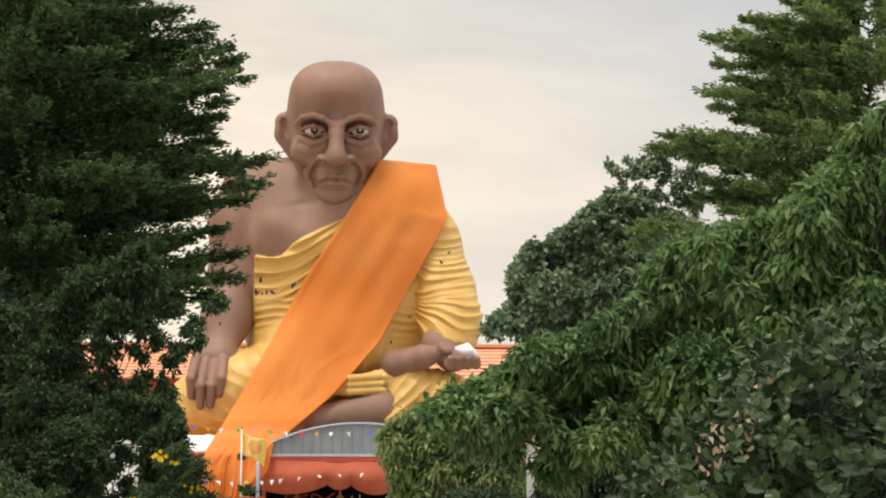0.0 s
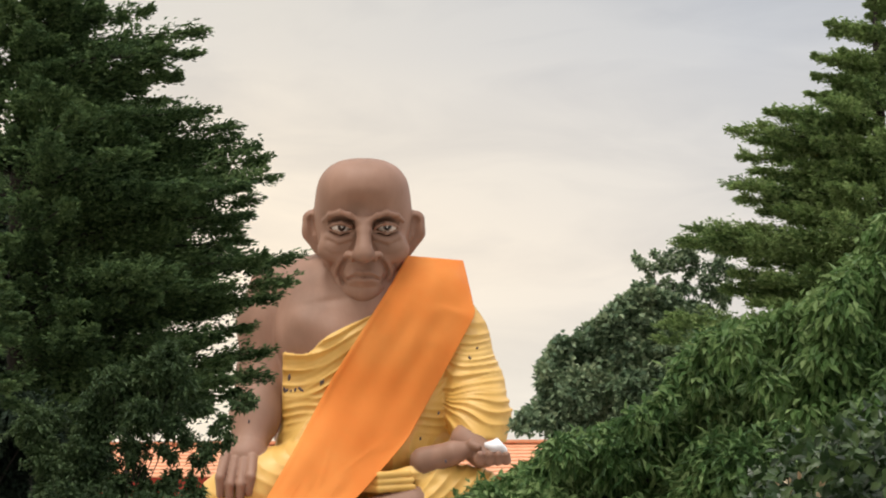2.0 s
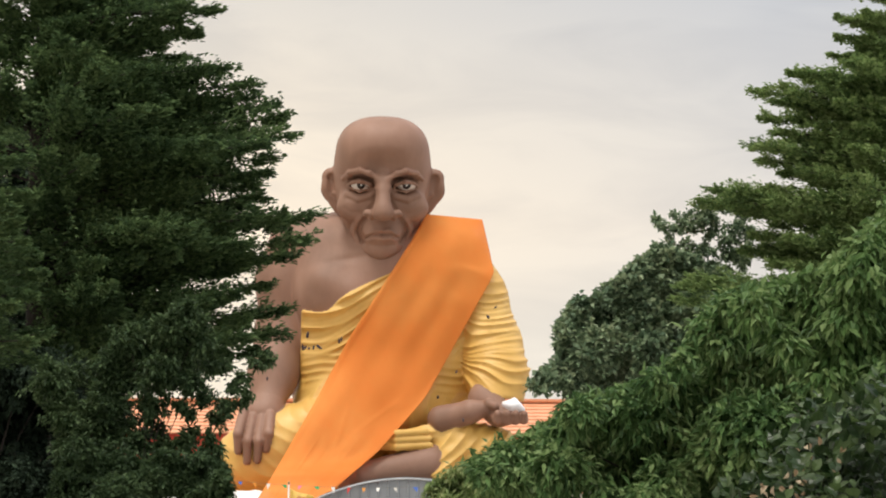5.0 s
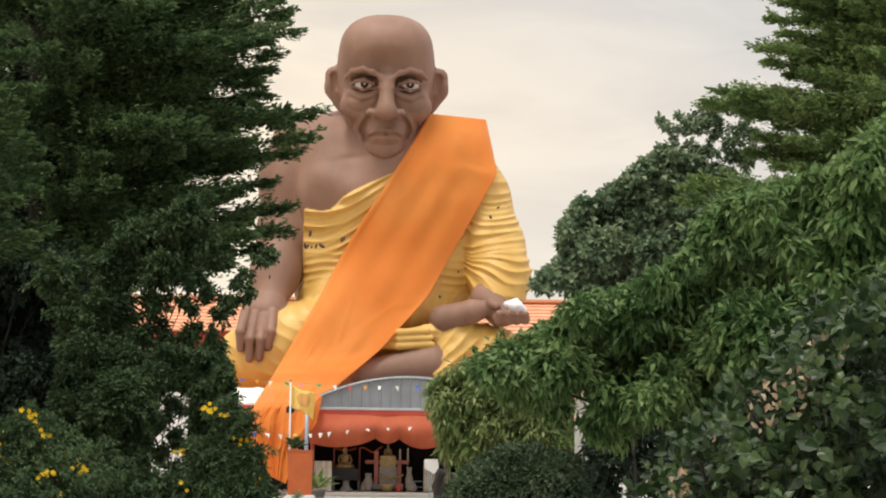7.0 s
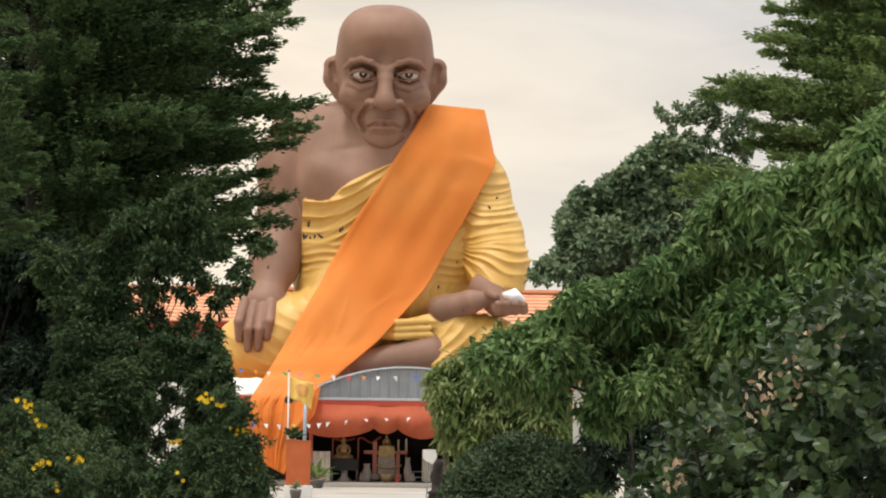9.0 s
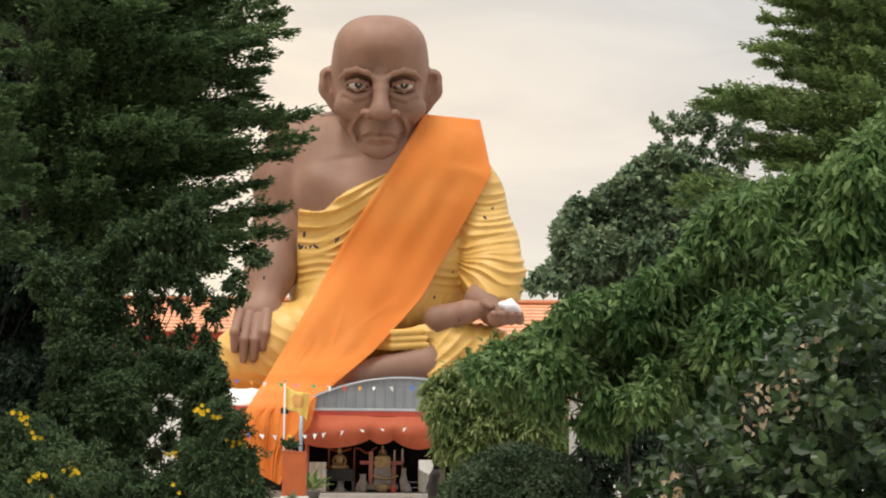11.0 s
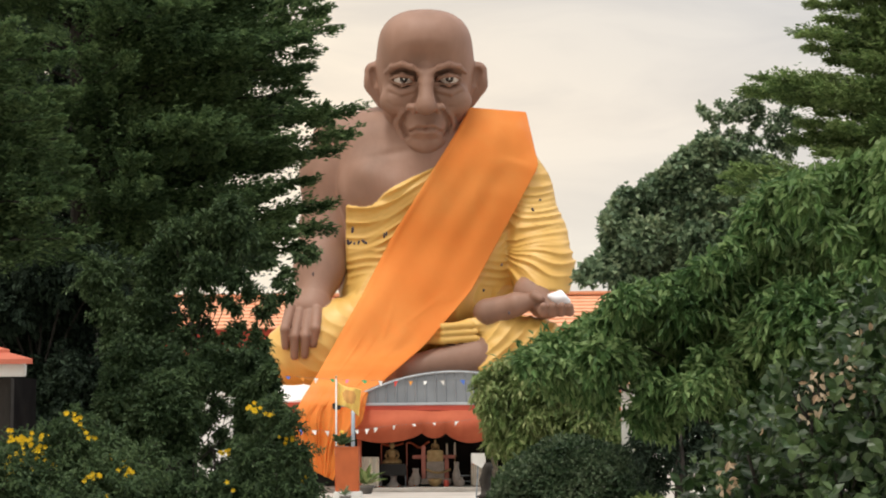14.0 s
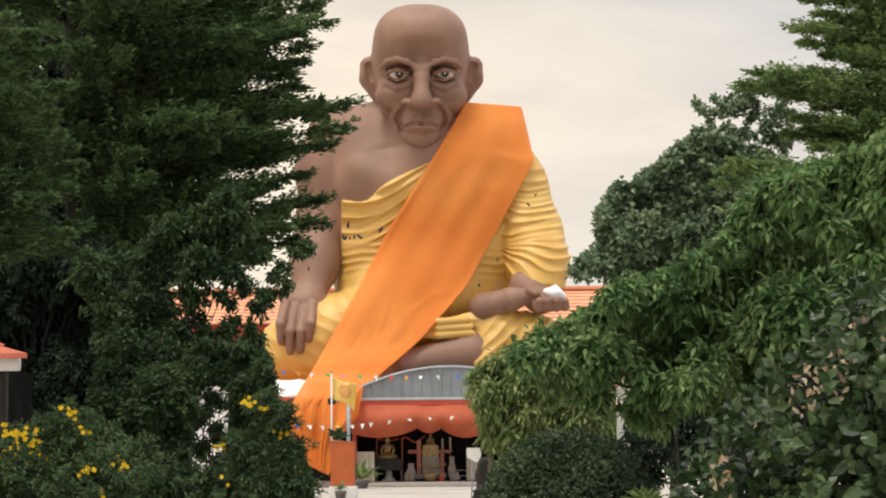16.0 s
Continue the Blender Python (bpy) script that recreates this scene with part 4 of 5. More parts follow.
def pack(seed, n, outline, k, dd, r_min, r_max, bar=None):
    """Clumps that fill an outline on the drawing: small along its rim, large inside; k drawing units to the metre."""
    rng = np.random.default_rng(seed)
    a = np.array(outline, float)
    b = np.roll(a, -1, 0)
    out = []
    for _ in range(n * 60):
        if len(out) >= n:
            break
        p = rng.uniform(a.min(0), a.max(0))
        crossing = ((a[:, 1] > p[1]) != (b[:, 1] > p[1])) & (p[0] < (b[:, 0] - a[:, 0]) * (p[1] - a[:, 1]) / np.where(a[:, 1] == b[:, 1], 1, b[:, 1] - a[:, 1]) + a[:, 0])
        if crossing.sum() % 2 == 0:
            continue
        t = np.clip(((p - a) * (b - a)).sum(1) / ((b - a) ** 2).sum(1), 0, 1)
        room = np.hypot(*(a + t[:, None] * (b - a) - p).T).min() / k - 0.025
        r = min(r_max * rng.uniform(0.7, 1.0), room, bar(*p) / k if bar else room)
        if r < r_min:
            continue
        if any(math.hypot(p[0] - q[0], p[1] - q[1]) < 0.75 * k * max(r, q[3]) for q in out):
            continue
        out.append((p[0], p[1], rng.uniform(*dd), r))
    return out


# round-leaved tree
clump_tree("grey-green round-leaved tree with a ragged crown", 1190, 44.0,
           pack(51, 130, [(1000, 480), (1020, 462), (1040, 446), (1054, 452), (1062, 425), (1056, 405), (1040, 392), (1060, 380), (1078, 343), (1098, 318), (1116, 338), (1130, 312), (1150, 303), (1175, 283), (1188, 264), (1205, 260), (1222, 240), (1238, 224), (1262, 238), (1290, 250), (1330, 262), (1400, 300), (1400, 500), (1250, 540), (1120, 540), (1085, 512), (1068, 484), (1030, 492)], 77, (-0.8, 1.1), 0.065, 0.62),
           36, 18, 0.165, 0.125, M["leaf_round"], 21, 0.15)
clump_tree("slender round-leaved tree with an open twiggy top", 1290, 44.5,
           pack(56, 72, [(1208, 174), (1230, 178), (1252, 192), (1262, 168), (1290, 156), (1320, 148), (1400, 156), (1410, 200), (1400, 275), (1300, 285), (1225, 275), (1218, 246), (1236, 224), (1258, 222), (1240, 206)], 76, (-0.3, 0.3), 0.04, 0.15, lambda u, v: min(math.hypot(u - 1336, v - 226) - 11, math.hypot(u - 1312, v - 200) - 6, math.hypot(u - 1352, v - 188) - 6)),
           8, 8, 0.11, 0.08, M["leaf_round"], 30, 0.15, trunk_r=0.08, limb_min=0.96)


def gap(u, v):
    """Room to the two openings in the foliage."""
    return min(math.hypot(u - 1102, v - 682) - 27, math.hypot(u - 1232, v - 750) - 45)


clump_tree("broad green tree with drooping pointed leaves", 1380, 22.0,
           pack(52, 190, [(1096, 500), (1062, 522), (1045, 543), (1000, 561), (960, 581), (925, 593), (895, 622), (930, 665), (1000, 690), (1120, 740), (1160, 770), (1290, 770), (1760, 770), (1760, 270), (1560, 285), (1400, 300), (1340, 322), (1297, 365), (1282, 415), (1247, 446), (1190, 476), (1130, 486)], 154, (-1.6, 1.9), 0.07, 0.46, gap),
           58, 20, 0.15, 0.056, M["leaf_droop"], 22, 0.5, trunk_r=0.22)
clump_tree("bright green tree with hanging pointed leaves", 1640, 16.0,
           pack(53, 60, [(1385, 300), (1417, 283), (1477, 278), (1520, 260), (1547, 248), (1580, 213), (1600, 196), (1640, 148), (1677, 86), (1720, 66), (1800, 60), (1800, 520), (1560, 500), (1480, 430), (1420, 380), (1380, 340)], 212, (-0.5, 0.7), 0.05, 0.3),
           34, 16, 0.13, 0.05, M["leaf_hang"], 23, 0.7)
clump_tree("small olive-green tree with long hanging leaves", 930, 52.0,
           pack(54, 60, [(832, 692), (838, 662), (858, 645), (885, 626), (915, 612), (960, 600), (1010, 612), (1040, 640), (1074, 690), (1090, 735), (1112, 765), (1100, 792), (1000, 790), (930, 800), (900, 792), (862, 790), (858, 742), (834, 738), (850, 716)], 65, (-0.6, 0.8), 0.06, 0.62),
           40, 17, 0.3, 0.085, M["leaf_mango"], 24, 0.7, trunk_r=0.1)
clump_tree("small-leaved tree with a sparse ragged crown", 330, 23.0,
           [(395, 362, 0, 0.2), (370, 390, 0, 0.24), (420, 380, 0, 0.16), (430, 412, 0, 0.14), (400, 430, 0.2, 0.2), (330, 420, 0.3, 0.34), (300, 405, 0, 0.2), (350, 470, 0, 0.32), (280, 470, 0.3, 0.34), (410, 480, 0, 0.16), (440, 455, 0.1, 0.08), (470, 450, 0.1, 0.08), (500, 470, 0.1, 0.07), (525, 445, 0, 0.09), (545, 440, 0, 0.06), (505, 505, 0, 0.1), (470, 525, 0, 0.13), (440, 510, 0, 0.12), (400, 530, 0, 0.12), (340, 530, 0, 0.16), (260, 530, 0.2, 0.28), (485, 490, 0.1, 0.06), (455, 550, 0, 0.1), (240, 570, 0.3, 0.3), (210, 600, 0.3, 0.3), (320, 588, 0, 0.16), (365, 602, 0, 0.16), (405, 590, 0, 0.13), (448, 600, 0, 0.12), (280, 596, 0, 0.18), (230, 580, 0, 0.14), (300, 560, 0.1, 0.1), (350, 565, 0.1, 0.1), (410, 570, 0.1, 0.09), (440, 585, 0, 0.08), (270, 545, 0.1, 0.12), (190, 540, 0.3, 0.25), (170, 480, 0.4, 0.3)],
           40, 18, 0.08, 0.042, M["leaf_small"], 25, 0.25, trunk_r=0.06)
clump_tree("dense small-leaved young tree", 290, 22.0,
           pack(55, 150, [(170, 650), (190, 600), (215, 572), (236, 590), (262, 622), (296, 600), (330, 622), (366, 596), (395, 618), (430, 600), (452, 616), (468, 612), (480, 640), (490, 680), (484, 705), (500, 745), (520, 790), (545, 830), (555, 900), (405, 900), (402, 800), (408, 690), (350, 676), (345, 760), (325, 850), (325, 900), (160, 900), (160, 700)], 154, (-0.3, 0.5), 0.05, 0.34),
           60, 22, 0.075, 0.04, M["leaf_small"], 27, 0.25, trunk_r=0.07)
# added shrub; shade of the hollow under the trees is put into its colour
clump_tree("low filler shrub with the trees' shade put into its dark leaf colour", 1190, 31.0,
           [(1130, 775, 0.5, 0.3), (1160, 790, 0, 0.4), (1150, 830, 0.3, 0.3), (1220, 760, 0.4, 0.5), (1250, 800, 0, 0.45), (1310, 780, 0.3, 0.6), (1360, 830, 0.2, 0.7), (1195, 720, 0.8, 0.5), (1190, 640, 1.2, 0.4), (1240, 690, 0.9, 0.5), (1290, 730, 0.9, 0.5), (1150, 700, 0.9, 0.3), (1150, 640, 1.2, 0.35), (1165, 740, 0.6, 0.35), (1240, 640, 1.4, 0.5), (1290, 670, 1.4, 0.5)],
           85, 24, 0.1, 0.045, M["leaf_shade"], 28, 0.3, "shrub", "shrub", trunk_r=0.06)


clump_tree("thin sapling with sparse small leaves", 372, 24.0,
           [(352 + 40 * math.sin(2.3 * k) ** 2, 684 + 15 * k, 0.2 * math.sin(k), 0.07 + 0.03 * math.sin(3.1 * k)) for k in range(14)],
           26, 12, 0.07, 0.036, M["leaf_small"], 34, 0.3, trunk_r=0.03)


def clipped_bush():
    """A shorn dome: leaves over a shell, all pointing outwards, on a few stems."""
    rng = np.random.default_rng(26)
    d = 46.0
    t = thing("bush", "clipped round dark green bush", "bush")
    c = np.array(spot(1012, 905, d))
    n = 36000
    o = unit(rng.normal(0, 1, (n, 3)) + (0, -0.35, 0.2))
    lump = 1 + 0.035 * np.sin(7 * o[:, 0] + 3) * np.sin(9 * o[:, 2]) + 0.03 * np.sin(15 * o[:, 0] + 11 * o[:, 1]) * np.sin(13 * o[:, 2] + 1)
    r = lump * (1 - 0.3 * rng.random(n) ** 1.8) + 0.035 * (rng.random(n) < 0.06)
    p = c + o * r[:, None] * (2.08, 1.8, 1.86)
    ok = p[:, 2] > 0.1
    p, o = p[ok], o[ok]
    n = len(p)
    size = 0.12 * rng.uniform(0.6, 1.2, n)
    tagged(leaf_mesh("crown", p, o * 0.6 + rng.normal(0, 0.6, (n, 3)), o * 0.7 + (0, -0.2, 0.5) + rng.normal(0, 0.4, (n, 3)), size, size * 0.6, M["leaf_bush"], t, oval=True), kind="stuff")
    for k in range(7):
        a = 2 * math.pi * k / 7
        part("stem", tube([(c[0] + 0.12 * math.cos(a), d + 0.12 * math.sin(a), 0), (c[0] + 0.6 * math.cos(a), d + 0.6 * math.sin(a), 0.5), (c[0] + 1.2 * math.cos(a), d + 1.1 * math.sin(a), max(0.6, c[2] + 0.6))], [0.05, 0.035, 0.012], 6), M["bark"], t)


clipped_bush()


# ---- yellow-flowered shrub ----
def flower_shrub(label, u0, d0, clumps, seed, blooms):
    t = clump_tree(label, u0, d0, clumps, 80, 20, 0.06, 0.026, M["leaf_small"], seed, 0.3, "shrub", "flowering_shrub", trunk_r=0.05)
    rng = np.random.default_rng(seed + 1)
    base, way, nm = [], [], []
    for _ in range(blooms):
        u, v, dd, r = clumps[int(min(9, len(clumps)) * rng.random() ** 2.4)]
        o = unit(rng.normal(0, 1, 3) + (0, -0.9, 0.5))
        c = spot(u, v, d0 + dd) + o * r * rng.uniform(0.85, 1.08)
        for k in range(rng.integers(2, 6)):
            p = c + rng.normal(0, 0.03, 3)
            for a in np.linspace(0, 6.28, 6)[:-1] + rng.random():
                base.append(p), way.append((math.cos(a), -0.4, math.sin(a))), nm.append((0, -1, 0.3))
    n = len(base)
    tagged(leaf_mesh("blossom", np.array(base), np.array(way, float), np.array(nm, float), np.full(n, 0.028), np.full(n, 0.022), M["petal"], t, "clusters of small yellow flowers"), kind="stuff")


flower_shrub("leafy shrub dotted with yellow flowers", 60, 17.0,
             [(30, 812, 0, 0.26), (20, 850, 0, 0.3), (66, 858, 0, 0.35), (110, 770, 0.2, 0.26), (150, 830, 0.2, 0.36), (-20, 840, -0.3, 0.4), (200, 860, 0.2, 0.35), (130, 735, 0.4, 0.2), (90, 900, -0.3, 0.4), (40, 790, 0.9, 0.26), (170, 790, 0.8, 0.3), (240, 810, 0.7, 0.3)], 31, 46)
flower_shrub("tall leafy shrub with a few yellow flowers", 480, 19.0,
             [(500, 740, 0, 0.2), (470, 720, 0.2, 0.25), (520, 800, 0, 0.22), (490, 850, 0, 0.3), (540, 870, 0, 0.2), (440, 800, 0.2, 0.3), (400, 870, 0.2, 0.35), (330, 860, 0.2, 0.35), (260, 880, 0.2, 0.35), (470, 900, 0, 0.35)], 33, 12)


# ---- near hedge with broad leaves ----
def hedge():
    rng = np.random.default_rng(41)
    t = thing("hedge", "dense broad-leaved green hedge with some dried brown leaves", "hedge")
    d0 = 7.2
    edge_v, edge_u = [470, 540, 640, 700, 760, 860, 960], [1590, 1505, 1412, 1345, 1290, 1225, 1190]
    m = 640
    v = rng.uniform(470, 1000, m)
    u = np.interp(v, edge_v, edge_u) + rng.random(m) ** 1.2 * 600
    top = np.interp(u, [1190, 1290, 1345, 1412, 1505, 1590, 1710, 1800], [930, 770, 705, 640, 545, 490, 455, 430])
    v = np.maximum(v, top + rng.random(m) * 60)
    depth = d0 + rng.normal(0.1, 0.22, m) + (np.interp(v, edge_v, edge_u) + 120 - u).clip(0) * 0.004 + 0.25 * np.sin(u / 45 + 1.3 * np.sin(v / 70)) * np.sin(v / 38) - 0.0006 * (u - 1300)
    root = spot(u, v, depth)
    stem = unit(rng.normal(0, 0.55, (m, 3)) + (-0.2, -0.5, 0.75))
    q = 7
    k = (np.arange(q) + 0.5) / q
    turn = np.arange(q) * 2.4 + rng.uniform(0, 6.28, (m, 1))
    e1 = unit(np.cross(stem, (0.3, 1.0, 0.1)))
    e2 = np.cross(stem, e1)
    base = root[:, None] + stem[:, None] * (k * 0.14)[None, :, None]
    out = e1[:, None] * np.cos(turn)[..., None] + e2[:, None] * np.sin(turn)[..., None]
    way = (out * (1.0 - 0.5 * k)[None, :, None] + stem[:, None] * (0.3 + 0.6 * k)[None, :, None] + rng.normal(0, 0.22, base.shape)).reshape(-1, 3)
    nm = (stem[:, None] * 0.8 - out * 0.35 + np.array((0, -0.25, 0.35)) + rng.normal(0, 0.3, base.shape)).reshape(-1, 3)
    base = base.reshape(-1, 3)
    n = len(base)
    size = rng.uniform(0.04, 0.085, n) * np.tile(1.12 - 0.4 * k, m)
    tagged(leaf_mesh("foliage", base, way, nm, size, size * rng.uniform(0.58, 0.8, n), M["leaf_hedge"], t, oval=True, fold=0.12), kind="stuff")
    # inner shaded layer closes the hedge
    n2 = 6500
    v2 = rng.uniform(500, 1000, n2)
    u2 = np.interp(v2, edge_v, edge_u) + 45 + rng.random(n2) * 560
    v2 = np.maximum(v2, np.interp(u2, [1190, 1290, 1345, 1412, 1505, 1590, 1710, 1800], [970, 815, 750, 690, 595, 540, 505, 480]))
    sz = rng.uniform(0.045, 0.09, n2)
    tagged(leaf_mesh("inner_foliage", spot(u2, v2, d0 + 0.45 + 0.5 * rng.random(n2)), rng.normal(0, 0.7, (n2, 3)), rng.normal(0, 0.6, (n2, 3)) + (0, -0.4, 0.5), sz, sz * 0.62, M["leaf_hedge"], t, oval=True), kind="stuff")
    cu, cv = 1455 + 62 * rng.normal(0, 1, 60), 650 + 34 * rng.normal(0, 1, 60)
    cv = cv - 0.55 * (cu - 1455)
    cu, cv = np.concatenate([cu, 1268 + 24 * rng.normal(0, 1, 22)]), np.concatenate([cv, 825 + 30 * rng.normal(0, 1, 22)])
    ok = cu > np.interp(cv, edge_v, edge_u) + 12
    cu, cv = cu[ok], cv[ok]
    m = len(cu)
    tagged(leaf_mesh("dry_leaves", spot(cu, cv, d0 - 0.34 + 0.12 * rng.random(m)), rng.normal(0, 0.7, (m, 3)) + (0, 0, -0.4), rng.normal(0, 0.5, (m, 3)) + (0, -1, 0.2), rng.uniform(0.022, 0.046, m), rng.uniform(0.011, 0.022, m), M["leaf_dry"], t, "withered pale brown leaves", oval=True, fold=0.5), kind="stuff")
    bm = bmesh.new()
    for _ in range(70):
        uu = rng.uniform(1330, 1760)
        vv = np.interp(uu, [1190, 1290, 1345, 1412, 1505, 1590, 1800], [930, 770, 705, 640, 545, 490, 430]) + 60 + rng.random() * 250
        a = pt(uu, vv, d0 + 0.06)
        b = a + Vector((rng.normal(0, 0.05), rng.normal(-0.04, 0.02), rng.uniform(0.08, 0.2)))
        tube([a, (a + b) / 2 + Vector((rng.normal(0, 0.012), 0, 0)), b], [0.004, 0.003, 0.0015], 5, bm, cap=False)
    tagged(part("twig_work", bm, M["bark"], t), kind="stuff")
    bm = bmesh.new()
    for _ in range(9):
        x, y = rng.uniform(1.2, 2.6), rng.uniform(7.4, 8.0)
        tube([(x, y, 0), (x + rng.normal(0, 0.1), y, 0.7), (x + rng.normal(0, 0.2), y - 0.1, 1.6)], [0.02, 0.014, 0.006], 6, bm)
    tagged(part("stem_work", bm, M["bark"], t), kind="stuff")


hedge()


# ---- things before and under the pavilion ----
def colour(name, c, rough=0.6, metal=0.0):
    return material(name, (tuple(x * 0.82 for x in c), c), rough, 3.0, 5, 0.05, metal=metal)


M["brick_orange"] = colour("orange_painted_board", (0.52, 0.12, 0.03))
M["flag"] = material("yellow_flag_cloth", ((0.9, 0.66, 0.18), (0.95, 0.76, 0.28)), 0.8, 2.0, 5, 0.1, through_light=0.35)
M["flag_emblem"] = colour("flag_emblem_orange", (0.8, 0.42, 0.13), 0.8)
M["pole"] = colour("pale_painted_pole", (0.72, 0.72, 0.7), 0.4)
M["steel"] = colour("blue_grey_steel", (0.3, 0.34, 0.38), 0.4, 0.3)
M["black"] = colour("black_paint", (0.015, 0.014, 0.014), 0.5)
M["stone"] = material("grey_carved_stone", ((0.24, 0.21, 0.18), (0.36, 0.32, 0.28)), 0.85, 4.0, 6, 0.4, 30)
M["pink"] = colour("pink_painted_wood", (0.55, 0.2, 0.15))
M["cream"] = colour("cream_cloth", (0.72, 0.66, 0.55), 0.85)
M["pot"] = colour("grey_pot", (0.16, 0.15, 0.14), 0.8)
M["soil_leaf"] = leafy("potted_leaf", ((0.04, 0.075, 0.03), (0.08, 0.13, 0.05), (0.12, 0.17, 0.08)), 0.5)
BUNTING = [colour("pennant_" + n, c, 0.7) for n, c in (("white", (0.85, 0.84, 0.8)), ("orange", (0.85, 0.35, 0.05)), ("blue", (0.08, 0.18, 0.6)), ("red", (0.65, 0.06, 0.05)), ("green", (0.04, 0.35, 0.12)), ("yellow", (0.85, 0.62, 0.06)), ("pink", (0.8, 0.2, 0.3)))]


def sign_board():
    d = 56.0
    t = thing("planter_box", "upright orange box on a white plinth by the path", "planter")
    a, b = pt(585, 861, d), pt(627, 783, d)
    part("plinth", box(a.x - 0.05, b.x + 0.08, d - 0.1, d + 0.6, 0, a.z, 0.03), M["white"], t)
    panel = part("panel", box(a.x, b.x, d, d + 0.5, a.z, b.z, 0.02), M["brick_orange"], t)
    part("trim", box(a.x - 0.012, b.x + 0.012, d - 0.012, d + 0.512, b.z - 0.02, b.z + 0.03, 0.008), M["brick_orange"], panel)
    plant("small potted agave beside the white plinth", 603, 868, 55.5, 0.16, 24, 0.26, 0.05, 61, M["leaf_round"], 0.09)
    plant("leafy pot plant standing behind the orange box", 597, 780, 58.5, 0.2, 60, 0.42, 0.1, 62, M["leaf_small"], 0.12)
    plant("pale-leaved pot plant under the pavilion edge", 640, 850, 76.0, 0.3, 40, 0.8, 0.16, 63, M["leaf_mango"], 0.2)


def plant(label, u, v, d, pot_r, n, length, width, seed, mat, lift):
    """Potted plant with arching blades."""
    rng = np.random.default_rng(seed)
    c = pt(u, v, d)
    t = thing("potted_plant", label, "plant")
    top = max(c.z, 0.2)
    part("pot", lathe([(pot_r * 0.7, 0), (pot_r, top * 0.8), (pot_r * 1.08, top * 0.85), (pot_r * 1.05, top), (pot_r * 0.9, top - 0.02)], 14, at=(c.x, d, 0)), M["pot"], t, smooth=True)
    a = rng.uniform(0, 6.283, n)
    e = rng.uniform(0.3, 1.3, n)
    way = np.stack([np.cos(a) * np.cos(e), np.sin(a) * np.cos(e), np.sin(e)], -1)
    base = np.array((c.x, d, top)) + way * (0.25 * length * rng.random((n, 1)))
    nm = np.array((0, 0, 1.0)) - way * 0.5 + rng.normal(0, 0.2, (n, 3))
    tagged(leaf_mesh("foliage", base, way, nm, length * rng.uniform(0.6, 1.1, n), width * rng.uniform(0.7, 1.2, n), mat, t, oval=True), kind="stuff")


sign_board()


def flagpole():
    d = 60.0
    t = thing("flagpole", "slim white flagpole flying a yellow flag with an orange emblem", "flagpole")
    a, b = pt(587, 800, d), pt(587, 661, d)
    part("pole", tube([(a.x, d, 0), (b.x, d, b.z)], [0.035, 0.025], 10), M["pole"], t, smooth=True)
    part("finial", lathe([(0.01, 0), (0.045, 0.04), (0.045, 0.06), (0.01, 0.1)], 10, at=(b.x, d, b.z)), M["gold"], t, smooth=True)
    n, m = 22, 14
    s, q = np.meshgrid(np.linspace(0, 1, n), np.linspace(0, 1, m), indexing="ij")
    u = 589 + 42 * s - 4 * q * s
    v = 667 + 16 * s + 38 * q + 5 * s * q + 2.5 * np.sin(5 * s + 2 * q)
    w = spot(u, v, d + 0.10 * np.sin(7 * s + 2.2 * q) * s + 0.04 * np.sin(15 * s))
    i, j = np.meshgrid(np.arange(n - 1), np.arange(m - 1), indexing="ij")
    k = (i * m + j).ravel()
    f = np.stack([k, k + m, k + m + 1, k + 1], -1)
    ob = place_mesh("flag", w.reshape(-1, 3), f, M["flag"], t, "yellow cloth flag", True)
    cs, cq = (i.ravel() + 0.5) / n, (j.ravel() + 0.5) / m
    mark = ((cs - 0.5) / 0.27) ** 2 + ((cq - 0.42) / 0.3) ** 2 < 1
    used, small = np.unique(f[mark], return_inverse=True)
    place_mesh("emblem", w.reshape(-1, 3)[used] - np.array((0, 0.012, 0)), small.reshape(-1, 4), M["flag_emblem"], ob, "round orange emblem", True)
    sol = ob.modifiers.new("thickness", "SOLIDIFY")
    sol.thickness = 0.006


flagpole()


def lamp_post():
    d = 70.0
    t = thing("steel_post", "thin blue-grey steel post with a pale foot", "post")
    a, b = pt(617, 780, d), pt(617, 704, d)
    part("shaft", tube([(a.x, d, 0.3), (a.x, d, b.z)], 0.07, 10), M["steel"], t, smooth=True)
    part("foot", lathe([(0.16, 0), (0.16, 0.1), (0.1, 0.16), (0.09, 0.45)], 12, at=(a.x, d, 0)), M["pole"], t, smooth=True)
    part("spotlight", box(b.x - 0.75, b.x - 0.45, d - 0.15, d + 0.1, b.z - 0.25, b.z + 0.0, 0.04), M["black"], t)
    part("bracket", tube([(b.x, d, b.z - 0.12), (b.x - 0.5, d, b.z - 0.12)], 0.025, 6), M["steel"], t)


lamp_post()

A_D = 82.0


